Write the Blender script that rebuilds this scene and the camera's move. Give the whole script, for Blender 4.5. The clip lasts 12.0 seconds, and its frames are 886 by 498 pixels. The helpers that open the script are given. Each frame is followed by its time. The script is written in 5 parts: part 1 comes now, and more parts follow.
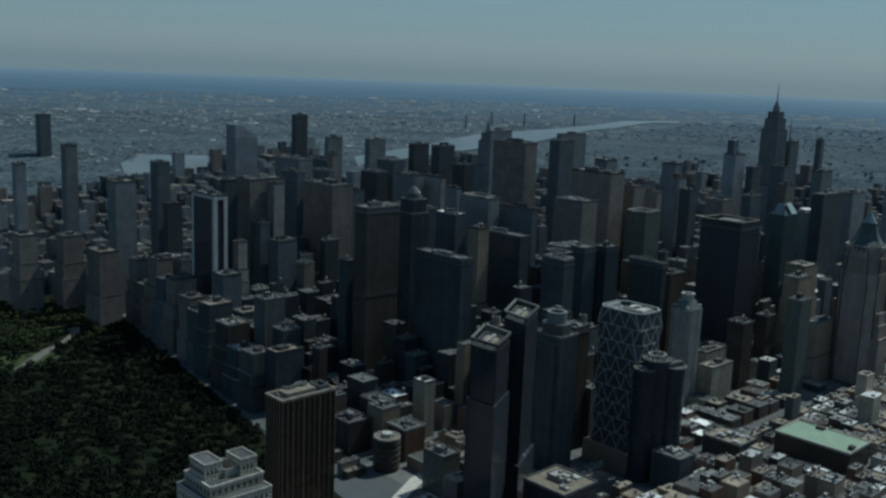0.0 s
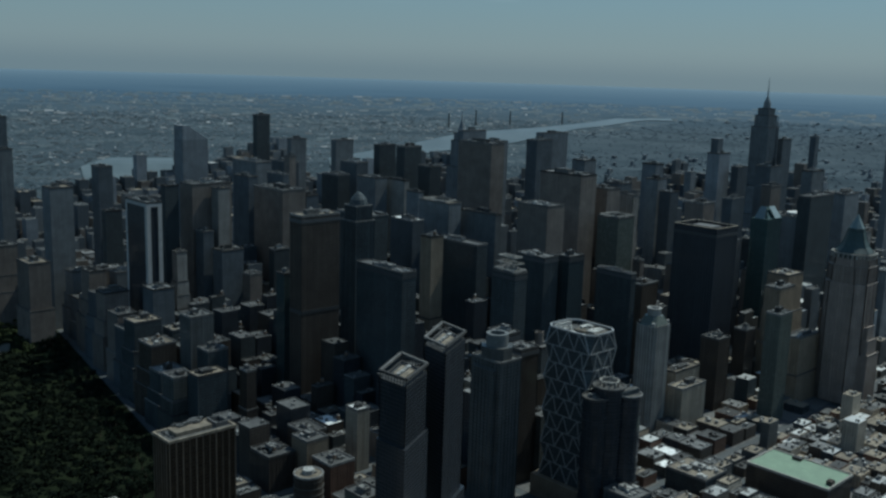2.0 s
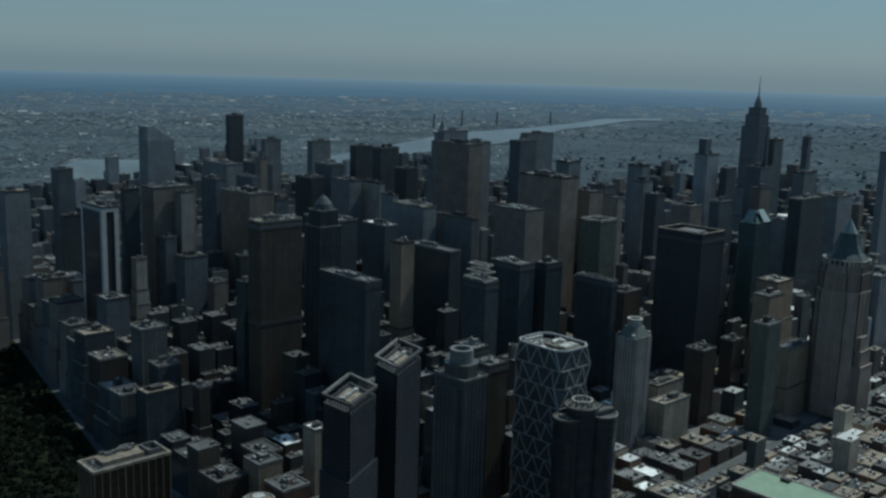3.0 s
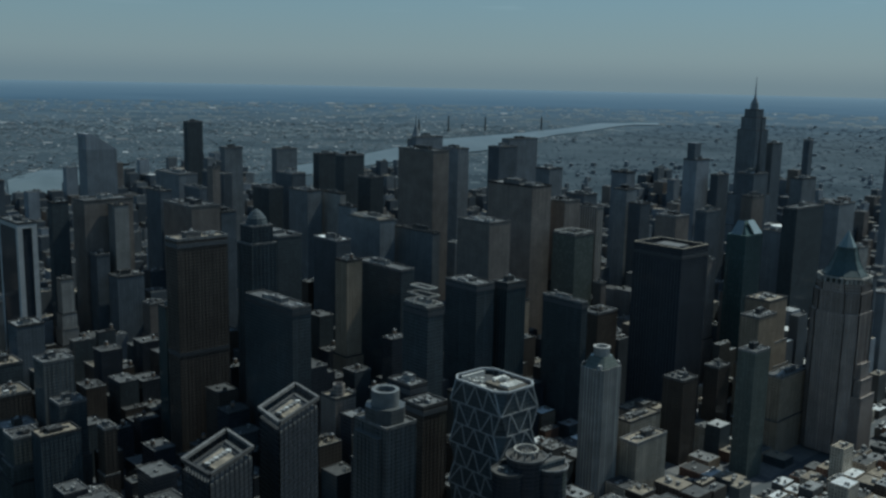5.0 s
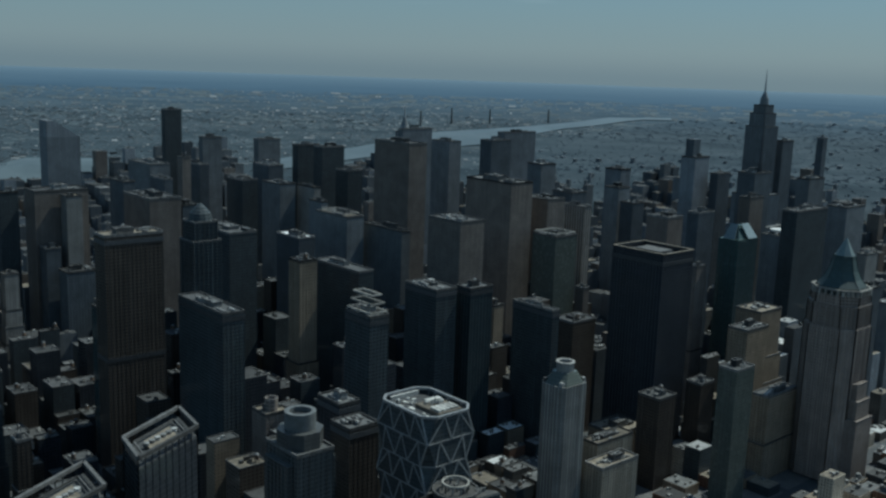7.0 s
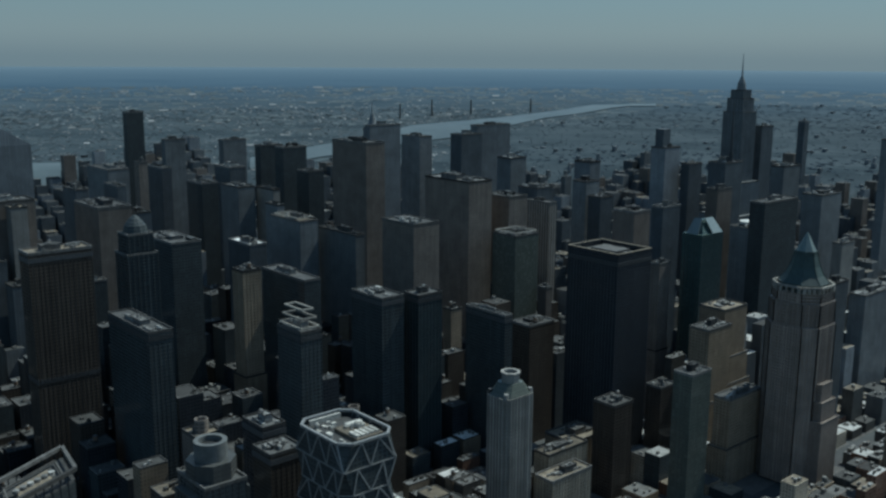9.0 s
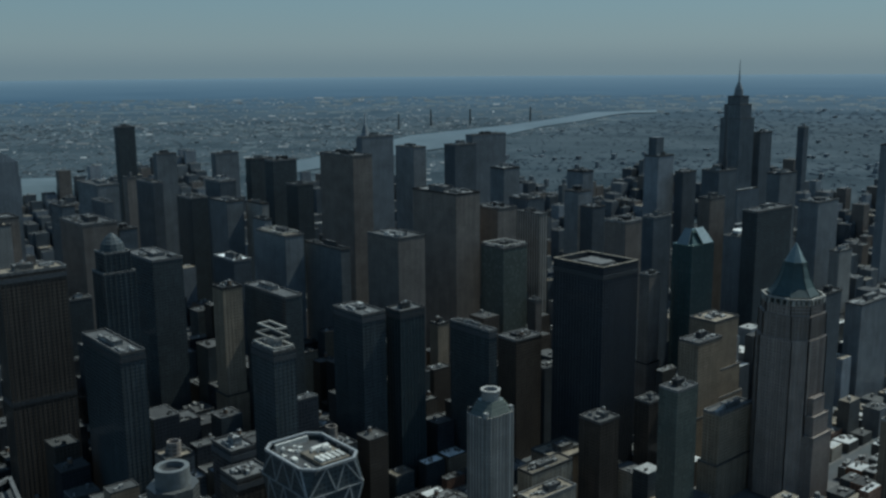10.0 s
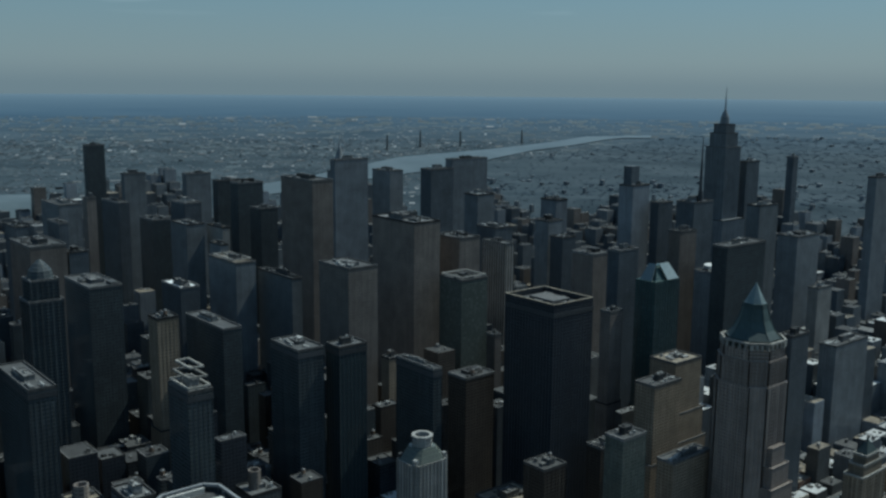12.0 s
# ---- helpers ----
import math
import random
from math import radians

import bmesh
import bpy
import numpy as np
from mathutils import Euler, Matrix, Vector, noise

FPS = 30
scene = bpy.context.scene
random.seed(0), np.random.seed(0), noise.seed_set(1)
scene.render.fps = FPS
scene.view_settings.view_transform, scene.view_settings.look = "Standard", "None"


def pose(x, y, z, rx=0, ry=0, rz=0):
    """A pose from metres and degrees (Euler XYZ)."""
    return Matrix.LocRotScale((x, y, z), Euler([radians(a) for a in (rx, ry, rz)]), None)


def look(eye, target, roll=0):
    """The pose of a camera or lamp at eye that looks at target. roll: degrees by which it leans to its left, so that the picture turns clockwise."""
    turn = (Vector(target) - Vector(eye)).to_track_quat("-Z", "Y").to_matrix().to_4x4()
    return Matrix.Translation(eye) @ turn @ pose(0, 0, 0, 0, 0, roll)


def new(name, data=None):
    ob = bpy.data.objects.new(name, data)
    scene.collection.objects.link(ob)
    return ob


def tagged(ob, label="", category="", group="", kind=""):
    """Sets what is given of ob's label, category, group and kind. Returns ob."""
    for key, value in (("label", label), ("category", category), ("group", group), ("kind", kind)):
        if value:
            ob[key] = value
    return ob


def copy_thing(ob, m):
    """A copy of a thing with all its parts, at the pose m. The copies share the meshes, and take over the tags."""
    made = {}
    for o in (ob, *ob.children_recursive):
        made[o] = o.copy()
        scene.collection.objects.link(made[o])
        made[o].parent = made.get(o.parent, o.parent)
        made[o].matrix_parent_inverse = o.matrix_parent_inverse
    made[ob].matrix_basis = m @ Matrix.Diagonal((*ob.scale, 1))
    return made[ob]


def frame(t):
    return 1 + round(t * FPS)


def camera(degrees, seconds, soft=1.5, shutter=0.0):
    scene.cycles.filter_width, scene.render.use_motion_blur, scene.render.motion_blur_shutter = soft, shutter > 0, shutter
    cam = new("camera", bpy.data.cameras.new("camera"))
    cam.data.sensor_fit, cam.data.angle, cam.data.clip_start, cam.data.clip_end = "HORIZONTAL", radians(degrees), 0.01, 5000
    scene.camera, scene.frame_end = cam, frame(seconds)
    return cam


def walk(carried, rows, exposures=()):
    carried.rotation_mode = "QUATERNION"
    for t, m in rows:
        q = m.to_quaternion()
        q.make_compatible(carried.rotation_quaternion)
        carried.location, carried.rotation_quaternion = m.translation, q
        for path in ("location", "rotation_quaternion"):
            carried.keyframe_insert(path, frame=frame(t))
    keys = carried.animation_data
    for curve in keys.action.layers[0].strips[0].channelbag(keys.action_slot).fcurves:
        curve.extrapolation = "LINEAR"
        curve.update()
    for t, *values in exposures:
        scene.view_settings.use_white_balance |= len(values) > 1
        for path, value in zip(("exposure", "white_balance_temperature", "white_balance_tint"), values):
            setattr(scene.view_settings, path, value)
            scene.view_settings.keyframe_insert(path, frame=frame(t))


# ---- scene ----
cam = camera(50.00, 12.0, soft=2.6)
# seconds, x towards downtown, y across town, height, yaw, pitch, roll
PATH = [
    (0.0, -275.42, -226.16, 213.59, -43.487, -10.546, -2.198),
    (0.5, -260.76, -229.89, 213.89, -43.066, -10.616, -1.851),
    (1.0, -241.65, -228.49, 213.61, -42.858, -10.630, -1.646),
    (1.5, -223.68, -221.81, 213.23, -42.827, -10.660, -1.662),
    (2.0, -206.28, -213.72, 212.63, -43.008, -10.637, -1.772),
    (2.5, -188.54, -206.45, 211.56, -43.113, -10.609, -1.805),
    (3.0, -170.41, -200.25, 210.55, -43.244, -10.572, -1.699),
    (5.0, -99.69, -178.15, 206.20, -42.677, -10.161, -1.220),
    (5.5, -83.15, -176.00, 205.01, -42.018, -10.136, -1.273),
    (6.0, -68.75, -173.47, 204.40, -41.526, -10.222, -1.564),
    (6.5, -55.94, -171.23, 203.92, -41.198, -10.383, -1.800),
    (7.0, -44.11, -170.19, 204.08, -41.008, -10.633, -1.927),
    (9.0, -7.55, -175.37, 210.35, -40.977, -11.383, -0.338),
    (9.5, 0.52, -177.21, 211.27, -40.752, -11.222, 0.088),
    (10.0, 9.68, -178.63, 212.27, -40.443, -10.924, 0.453),
    (10.5, 18.97, -179.58, 213.23, -40.135, -10.613, 0.611),
    (11.0, 28.38, -181.25, 214.03, -39.870, -10.275, 0.454),
    (11.5, 38.35, -181.73, 214.57, -39.683, -10.023, 0.084),
    (12.0, 49.75, -182.10, 215.48, -39.614, -9.806, -0.480),
]
walk(cam, [(t, pose(x, y, z, 90 + pitch, roll, yaw)) for t, x, y, z, yaw, pitch, roll in PATH], [(0.0, 0.38, 5390.0, -4.0), (12.0, 0.38, 5390.0, -4.0)])

# ---- world, sun ----
TO_SUN = Vector((0.56, -0.08, 0.82)).normalized()
world = bpy.data.worlds.new("world")
scene.world = world
world.use_nodes = True
wt = world.node_tree
sky = wt.nodes.new("ShaderNodeTexSky")
sky.sky_type = "NISHITA"
sky.sun_disc = False
sky.sun_elevation = math.asin(TO_SUN.z)
sky.sun_rotation = math.atan2(TO_SUN.x, TO_SUN.y)
sky.altitude = 200
sky.air_density = 1.0
sky.dust_density = 0.8
sky.ozone_density = 3.0
bg = wt.nodes["Background"]
bg.inputs["Strength"].default_value = 0.095
# a few thin clouds, well above the horizon
way = wt.nodes.new("ShaderNodeTexCoord").outputs["Generated"]
split = wt.nodes.new("ShaderNodeSeparateXYZ")
wt.links.new(way, split.inputs[0])
up = wt.nodes.new("ShaderNodeMath")
up.operation = "MAXIMUM"
up.inputs[1].default_value = 0.03
wt.links.new(split.outputs[2], up.inputs[0])
flat = wt.nodes.new("ShaderNodeVectorMath")
flat.operation = "DIVIDE"
wt.links.new(way, flat.inputs[0])
wt.links.new(up.outputs[0], flat.inputs[1])
puff = wt.nodes.new("ShaderNodeTexNoise")
puff.inputs["Scale"].default_value, puff.inputs["Detail"].default_value = 0.35, 6.0
wt.links.new(flat.outputs[0], puff.inputs["Vector"])
cover = wt.nodes.new("ShaderNodeMapRange")
for socket, value in zip(cover.inputs[1:5], (0.55, 0.72, 0.0, 0.75)):
    socket.default_value = value
wt.links.new(puff.outputs[0], cover.inputs[0])
high = wt.nodes.new("ShaderNodeMapRange")
for socket, value in zip(high.inputs[1:5], (0.065, 0.1, 0.0, 1.0)):
    socket.default_value = value
wt.links.new(split.outputs[2], high.inputs[0])
both = wt.nodes.new("ShaderNodeMath")
both.operation = "MULTIPLY"
wt.links.new(cover.outputs[0], both.inputs[0])
wt.links.new(high.outputs[0], both.inputs[1])
cloudy = wt.nodes.new("ShaderNodeMix")
cloudy.data_type = "RGBA"
cloudy.inputs[7].default_value = (4.0, 4.4, 4.5, 1)
wt.links.new(both.outputs[0], cloudy.inputs[0])
# a thin hazy veil over the whole sky, thickest near the horizon
veil = wt.nodes.new("ShaderNodeMapRange")
for socket, value in zip(veil.inputs[1:5], (0.0, 0.5, 0.93, 0.4)):
    socket.default_value = value
wt.links.new(split.outputs[2], veil.inputs[0])
tone = wt.nodes.new("ShaderNodeMix")
tone.data_type = "RGBA"
tone.inputs[6].default_value = (1.80, 2.00, 2.02, 1)
tone.inputs[7].default_value = (1.08, 1.55, 1.66, 1)
lift = wt.nodes.new("ShaderNodeMapRange")
for socket, value in zip(lift.inputs[1:5], (0.0, 0.12, 0.0, 1.0)):
    socket.default_value = value
wt.links.new(split.outputs[2], lift.inputs[0])
wt.links.new(lift.outputs[0], tone.inputs[0])
murk = wt.nodes.new("ShaderNodeMapRange")
murk.interpolation_type = "SMOOTHSTEP"
for socket, value in zip(murk.inputs[1:5], (-0.005, 0.03, 0.0, 1.0)):
    socket.default_value = value
wt.links.new(split.outputs[2], murk.inputs[0])
low_tone = wt.nodes.new("ShaderNodeMix")
low_tone.data_type = "RGBA"
low_tone.inputs[6].default_value = (1.34, 1.62, 1.75, 1)
wt.links.new(murk.outputs[0], low_tone.inputs[0])
wt.links.new(tone.outputs[2], low_tone.inputs[7])
hazy = wt.nodes.new("ShaderNodeMix")
hazy.data_type = "RGBA"
wt.links.new(veil.outputs[0], hazy.inputs[0])
wt.links.new(sky.outputs[0], hazy.inputs[6])
wt.links.new(low_tone.outputs[2], hazy.inputs[7])
wt.links.new(hazy.outputs[2], cloudy.inputs[6])
wt.links.new(cloudy.outputs[2], bg.inputs[0])
sun_data = bpy.data.lights.new("sun", "SUN")
sun_data.energy = 3.1
sun_data.angle = radians(0.5)
sun_data.color = (1.0, 0.92, 0.79)
sun = new("sun", sun_data)
sun.matrix_world = look(TO_SUN * 900, (0, 0, 0))

GROUND = -8.0


# ---- materials ----
class Nodes:
    """A short hand for building a node material."""

    def __init__(self, name):
        self.mat = bpy.data.materials.new(name)
        self.mat.use_nodes = True
        self.t = self.mat.node_tree
        self.bsdf = self.t.nodes["Principled BSDF"]

    def node(self, kind, **inputs):
        n = self.t.nodes.new(kind)
        for k, v in inputs.items():
            self.put(v, n.inputs[k])
        return n

    def put(self, v, socket):
        if isinstance(v, bpy.types.NodeSocket):
            self.t.links.new(v, socket)
        else:
            socket.default_value = v

    def math(self, op, a, b=0.0, c=0.0):
        n = self.t.nodes.new("ShaderNodeMath")
        n.operation = op
        for s, v in zip(n.inputs, (a, b, c)):
            self.put(v, s)
        return n.outputs[0]

    def mix(self, f, a, b):
        n = self.t.nodes.new("ShaderNodeMix")
        n.data_type = "RGBA"
        self.put(f, n.inputs[0])
        for s, v in ((n.inputs[6], a), (n.inputs[7], b)):
            self.put((*v, 1) if isinstance(v, tuple) and len(v) == 3 else v, s)
        return n.outputs[2]

    def noise(self, vec, scale, detail=3.0, rough=0.55):
        n = self.t.nodes.new("ShaderNodeTexNoise")
        self.put(vec, n.inputs["Vector"])
        n.inputs["Scale"].default_value, n.inputs["Detail"].default_value, n.inputs["Roughness"].default_value = scale, detail, rough
        return n.outputs[0]

    def ramp(self, f, lo, hi, a=0.0, b=1.0):
        n = self.t.nodes.new("ShaderNodeMapRange")
        for s, v in zip(n.inputs, (f, lo, hi, a, b)):
            self.put(v, s)
        return n.outputs[0]

    def bump(self, height, strength, distance=0.2):
        n = self.t.nodes.new("ShaderNodeBump")
        self.put(height, n.inputs["Height"])
        n.inputs["Strength"].default_value, n.inputs["Distance"].default_value = strength, distance
        self.t.links.new(n.outputs[0], self.bsdf.inputs["Normal"])

    def done(self, color, rough=0.8, metal=0.0, spec=0.5):
        self.put((*color, 1) if isinstance(color, tuple) and len(color) == 3 else color, self.bsdf.inputs["Base Color"])
        self.put(rough, self.bsdf.inputs["Roughness"])
        self.put(metal, self.bsdf.inputs["Metallic"])
        self.put(spec, self.bsdf.inputs["Specular IOR Level"])
        return self.mat


def surface(name, color, other, scale=0.3, rough=0.85, metal=0.0, vary=0.35, bump=0.3, spec=0.4):
    """A worn plain surface: two tones in large stains, fine grain, and each object a little different."""
    k = Nodes(name)
    pos = k.t.nodes.new("ShaderNodeNewGeometry").outputs["Position"]
    rnd = k.t.nodes.new("ShaderNodeObjectInfo").outputs["Random"]
    isl = k.t.nodes.new("ShaderNodeNewGeometry").outputs["Random Per Island"]
    big = k.ramp(k.noise(pos, scale), 0.35, 0.65)
    fine = k.noise(pos, scale * 9)
    c = k.mix(big, color, other)
    lum = k.math("MULTIPLY", k.ramp(fine, 0.3, 0.7, 0.75, 1.2), k.math("MULTIPLY", k.ramp(rnd, 0, 1, 1 - vary, 1 + vary), k.ramp(isl, 0, 1, 1 - vary * 0.6, 1 + vary * 0.6)))
    n = k.t.nodes.new("ShaderNodeVectorMath")
    n.operation = "SCALE"
    k.put(c, n.inputs[0])
    k.put(lum, n.inputs["Scale"])
    k.bump(fine, bump)
    return k.done(n.outputs[0], rough, metal, spec)


def facade(name, wall, glass, lit, floor=1.7, bay=1.6, sill=0.42, pier=0.38, rough=0.12, wall_rough=0.75, spread=0.25, soft=0.55):
    """A wall with rows of windows: bays and storeys at the city's reduced scale, every pane a little different."""
    # panes are pulled towards the tone of their wall
    wall = tuple(1.12 * v for v in wall)
    glass = tuple(1.12 * g + (w * 0.8 - 1.12 * g) * soft for g, w in zip(glass, wall))
    lit = tuple(1.12 * g + (w - 1.12 * g) * soft for g, w in zip(lit, wall))
    k = Nodes(name)
    geo = k.t.nodes.new("ShaderNodeNewGeometry")
    sep = k.node("ShaderNodeSeparateXYZ", Vector=geo.outputs["Position"])
    rnd = k.t.nodes.new("ShaderNodeObjectInfo").outputs["Random"]
    isl = geo.outputs["Random Per Island"]
    stretch = k.ramp(rnd, 0, 1, 0.85, 1.25)
    u = k.math("DIVIDE", k.math("ADD", sep.outputs[0], sep.outputs[1]), k.math("MULTIPLY", stretch, bay))
    v = k.math("DIVIDE", sep.outputs[2], floor)
    mask = k.math("MULTIPLY", k.math("GREATER_THAN", k.math("FRACT", u), pier), k.math("GREATER_THAN", k.math("FRACT", v), sill))
    cell = k.node("ShaderNodeCombineXYZ", X=k.math("FLOOR", u), Y=k.math("FLOOR", v), Z=k.math("MULTIPLY", rnd, 91.0))
    white = k.node("ShaderNodeTexWhiteNoise", Vector=cell.outputs[0])
    pane = k.mix(k.math("POWER", white.outputs[0], 5.0), glass, lit)
    stain = k.noise(geo.outputs["Position"], 0.12, 4.0)
    up = k.node("ShaderNodeMapping", Vector=geo.outputs["Position"])
    up.inputs["Scale"].default_value = (0.9, 0.9, 0.03)
    streak = k.noise(up.outputs[0], 1.0, 2.0)
    wide = k.noise(geo.outputs["Position"], 0.035, 3.0)
    stain = k.math("ADD", k.math("MULTIPLY", stain, 0.55), k.math("MULTIPLY", wide, 0.45))
    lum = k.math("MULTIPLY", k.ramp(stain, 0.35, 0.65, 0.72, 1.25), k.math("MULTIPLY", k.ramp(streak, 0.3, 0.7, 0.8, 1.15), k.math("MULTIPLY", k.ramp(rnd, 0, 1, 1 - spread, 1 + spread), k.ramp(isl, 0, 1, 1 - spread, 1 + spread))))
    n = k.t.nodes.new("ShaderNodeVectorMath")
    n.operation = "SCALE"
    k.put((*wall,), n.inputs[0])
    k.put(lum, n.inputs["Scale"])
    k.bump(k.math("SUBTRACT", 1.0, mask), 0.3, 0.2)
    return k.done(k.mix(mask, n.outputs[0], pane), k.ramp(mask, 0, 1, wall_rough, rough), spec=0.28)


FACADES = {
    "black": facade("black_glass", (0.028, 0.030, 0.035), (0.019, 0.029, 0.032), (0.049, 0.059, 0.070), sill=0.25, pier=0.2, wall_rough=0.35, soft=0.75),
    "dark": facade("dark_facade", (0.042, 0.049, 0.051), (0.022, 0.028, 0.033), (0.067, 0.082, 0.086), sill=0.4, pier=0.3, soft=0.7),
    "navy": facade("navy_glass", (0.027, 0.039, 0.042), (0.018, 0.026, 0.031), (0.041, 0.061, 0.061), sill=0.3, pier=0.15, soft=0.7),
    "grey": facade("grey_concrete_facade", (0.080, 0.081, 0.077), (0.024, 0.025, 0.025), (0.080, 0.085, 0.081), soft=0.7),
    "pale": facade("pale_stone_facade", (0.248, 0.218, 0.170), (0.058, 0.056, 0.049), (0.175, 0.156, 0.127), pier=0.5, sill=0.3),
    "brown": facade("brown_stone_facade", (0.050, 0.041, 0.033), (0.016, 0.017, 0.017), (0.042, 0.038, 0.031), soft=0.7),
    "beige": facade("beige_brick_facade", (0.197, 0.156, 0.110), (0.038, 0.036, 0.032), (0.117, 0.101, 0.079), sill=0.5, pier=0.5),
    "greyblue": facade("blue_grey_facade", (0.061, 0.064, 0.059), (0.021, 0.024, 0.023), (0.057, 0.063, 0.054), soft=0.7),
    # slate to haze: tones lifted for distance haze; umber and ash near too
    "slate": facade("haze_lifted_slate_facade", (0.070, 0.079, 0.086), (0.048, 0.055, 0.061), (0.090, 0.104, 0.112), sill=0.45, pier=0.45),
    "smoke": facade("haze_lifted_grey_facade", (0.131, 0.137, 0.139), (0.072, 0.080, 0.083), (0.135, 0.146, 0.152), sill=0.5, pier=0.5),
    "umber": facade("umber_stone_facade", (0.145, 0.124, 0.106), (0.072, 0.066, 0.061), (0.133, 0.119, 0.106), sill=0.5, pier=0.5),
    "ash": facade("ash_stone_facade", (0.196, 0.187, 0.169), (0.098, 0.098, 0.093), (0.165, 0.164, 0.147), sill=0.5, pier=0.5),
    "haze": facade("haze_lifted_pale_facade", (0.152, 0.162, 0.170), (0.091, 0.101, 0.109), (0.152, 0.169, 0.176), sill=0.5, pier=0.5),
    "blueglass": facade("blue_glass", (0.040, 0.052, 0.051), (0.036, 0.052, 0.053), (0.060, 0.073, 0.068), sill=0.15, pier=0.12),
    "glass": facade("grey_green_glass", (0.086, 0.095, 0.081), (0.059, 0.069, 0.061), (0.135, 0.147, 0.127), sill=0.2, pier=0.2),
    "teal": facade("teal_glass", (0.051, 0.078, 0.073), (0.032, 0.055, 0.053), (0.086, 0.117, 0.109), sill=0.2, pier=0.2),
    "stripe": facade("striped_facade", (0.286, 0.260, 0.224), (0.029, 0.031, 0.032), (0.086, 0.078, 0.069), sill=0.02, pier=0.5, bay=2.2, soft=0.1),
    "white": facade("white_stone_facade", (0.387, 0.336, 0.261), (0.048, 0.045, 0.039), (0.193, 0.172, 0.141), sill=0.45, pier=0.5, soft=0.1),
    "bronze": facade("bronze_glass", (0.043, 0.030, 0.019), (0.022, 0.016, 0.011), (0.068, 0.047, 0.028), sill=0.2, pier=0.1),
    "brick": facade("red_brick_facade", (0.103, 0.059, 0.040), (0.020, 0.019, 0.019), (0.062, 0.052, 0.041), sill=0.5, pier=0.5),
}
ROOFS = [
    surface("grey_gravel_roof", (0.085, 0.086, 0.083), (0.05, 0.05, 0.049)),
    surface("silver_coated_roof", (0.17, 0.17, 0.166), (0.09, 0.09, 0.086)),
    surface("tan_roof", (0.19, 0.16, 0.118), (0.1, 0.085, 0.063)),
    surface("tar_roof", (0.04, 0.04, 0.04), (0.065, 0.065, 0.062)),
    surface("white_membrane_roof", (0.6, 0.6, 0.58), (0.42, 0.42, 0.4), vary=0.45),
]
EQUIP = surface("painted_metal_plant", (0.25, 0.244, 0.228), (0.08, 0.078, 0.072), 0.8, 0.6, vary=0.8)
STONE = surface("weathered_stone_trim", (0.3, 0.28, 0.245), (0.2, 0.19, 0.165), 0.5)
PARAPET = surface("parapet_coping", (0.1, 0.097, 0.092), (0.055, 0.053, 0.05), 0.5, vary=0.8)
WOODTANK = surface("weathered_tank_wood", (0.16, 0.11, 0.075), (0.1, 0.07, 0.05), 1.0)
STEEL = surface("brushed_steel", (0.32, 0.32, 0.31), (0.24, 0.24, 0.235), 1.0, 0.5, 0.3, 0.1)
COPPER = surface("green_copper", (0.04, 0.062, 0.06), (0.028, 0.046, 0.045), 0.4, 0.6)
GREENROOF = surface("green_sheet_roof", (0.16, 0.225, 0.15), (0.135, 0.19, 0.13), 0.15, 0.7, vary=0.05)
DARKMETAL = surface("dark_painted_metal", (0.055, 0.057, 0.06), (0.038, 0.04, 0.042), 0.8, 0.5)
PAVING = surface("pavement_concrete", (0.075, 0.073, 0.07), (0.055, 0.054, 0.052), 0.3, 0.9)
BARK = surface("bark", (0.07, 0.05, 0.035), (0.05, 0.035, 0.025), 3.0, 0.95)
# lit and shaded tones of one greenery: sunlight put into the lighter pair
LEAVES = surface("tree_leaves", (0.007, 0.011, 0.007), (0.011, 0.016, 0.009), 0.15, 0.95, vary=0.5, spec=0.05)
LIT_LEAVES = surface("painted_lit_leaves", (0.028, 0.038, 0.016), (0.042, 0.052, 0.022), 0.15, 0.95, vary=0.4, spec=0.05)
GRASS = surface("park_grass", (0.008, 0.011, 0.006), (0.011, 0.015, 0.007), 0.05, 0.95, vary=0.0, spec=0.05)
LIT_GRASS = surface("painted_sunlit_grass", (0.03, 0.04, 0.018), (0.045, 0.055, 0.025), 0.1, 0.95, vary=0.0, spec=0.05)
PATH_MAT = surface("park_path", (0.13, 0.12, 0.1), (0.08, 0.078, 0.065), 0.4, 0.95)


# ---- mesh helpers ----
def add_box(bm, x0, x1, y0, y1, z0, z1):
    v = [bm.verts.new(p) for p in ((x0, y0, z0), (x1, y0, z0), (x1, y1, z0), (x0, y1, z0), (x0, y0, z1), (x1, y0, z1), (x1, y1, z1), (x0, y1, z1))]
    for f in ((3, 2, 1, 0), (4, 5, 6, 7), (0, 1, 5, 4), (1, 2, 6, 5), (2, 3, 7, 6), (3, 0, 4, 7)):
        bm.faces.new([v[i] for i in f])


def add_prism(bm, outline, z0, z1, top=None):
    """A prism over an outline (anticlockwise); top: another outline for the upper rim."""
    a = [bm.verts.new((x, y, z0)) for x, y in outline]
    b = [bm.verts.new((x, y, z1)) for x, y in (top or outline)]
    n = len(a)
    bm.faces.new(a[::-1])
    bm.faces.new(b)
    for i in range(n):
        bm.faces.new((a[i], a[(i + 1) % n], b[(i + 1) % n], b[i]))


def ring_points(cx, cy, r, n, start=0.0):
    return [(cx + r * math.cos(start + 2 * math.pi * i / n), cy + r * math.sin(start + 2 * math.pi * i / n)) for i in range(n)]


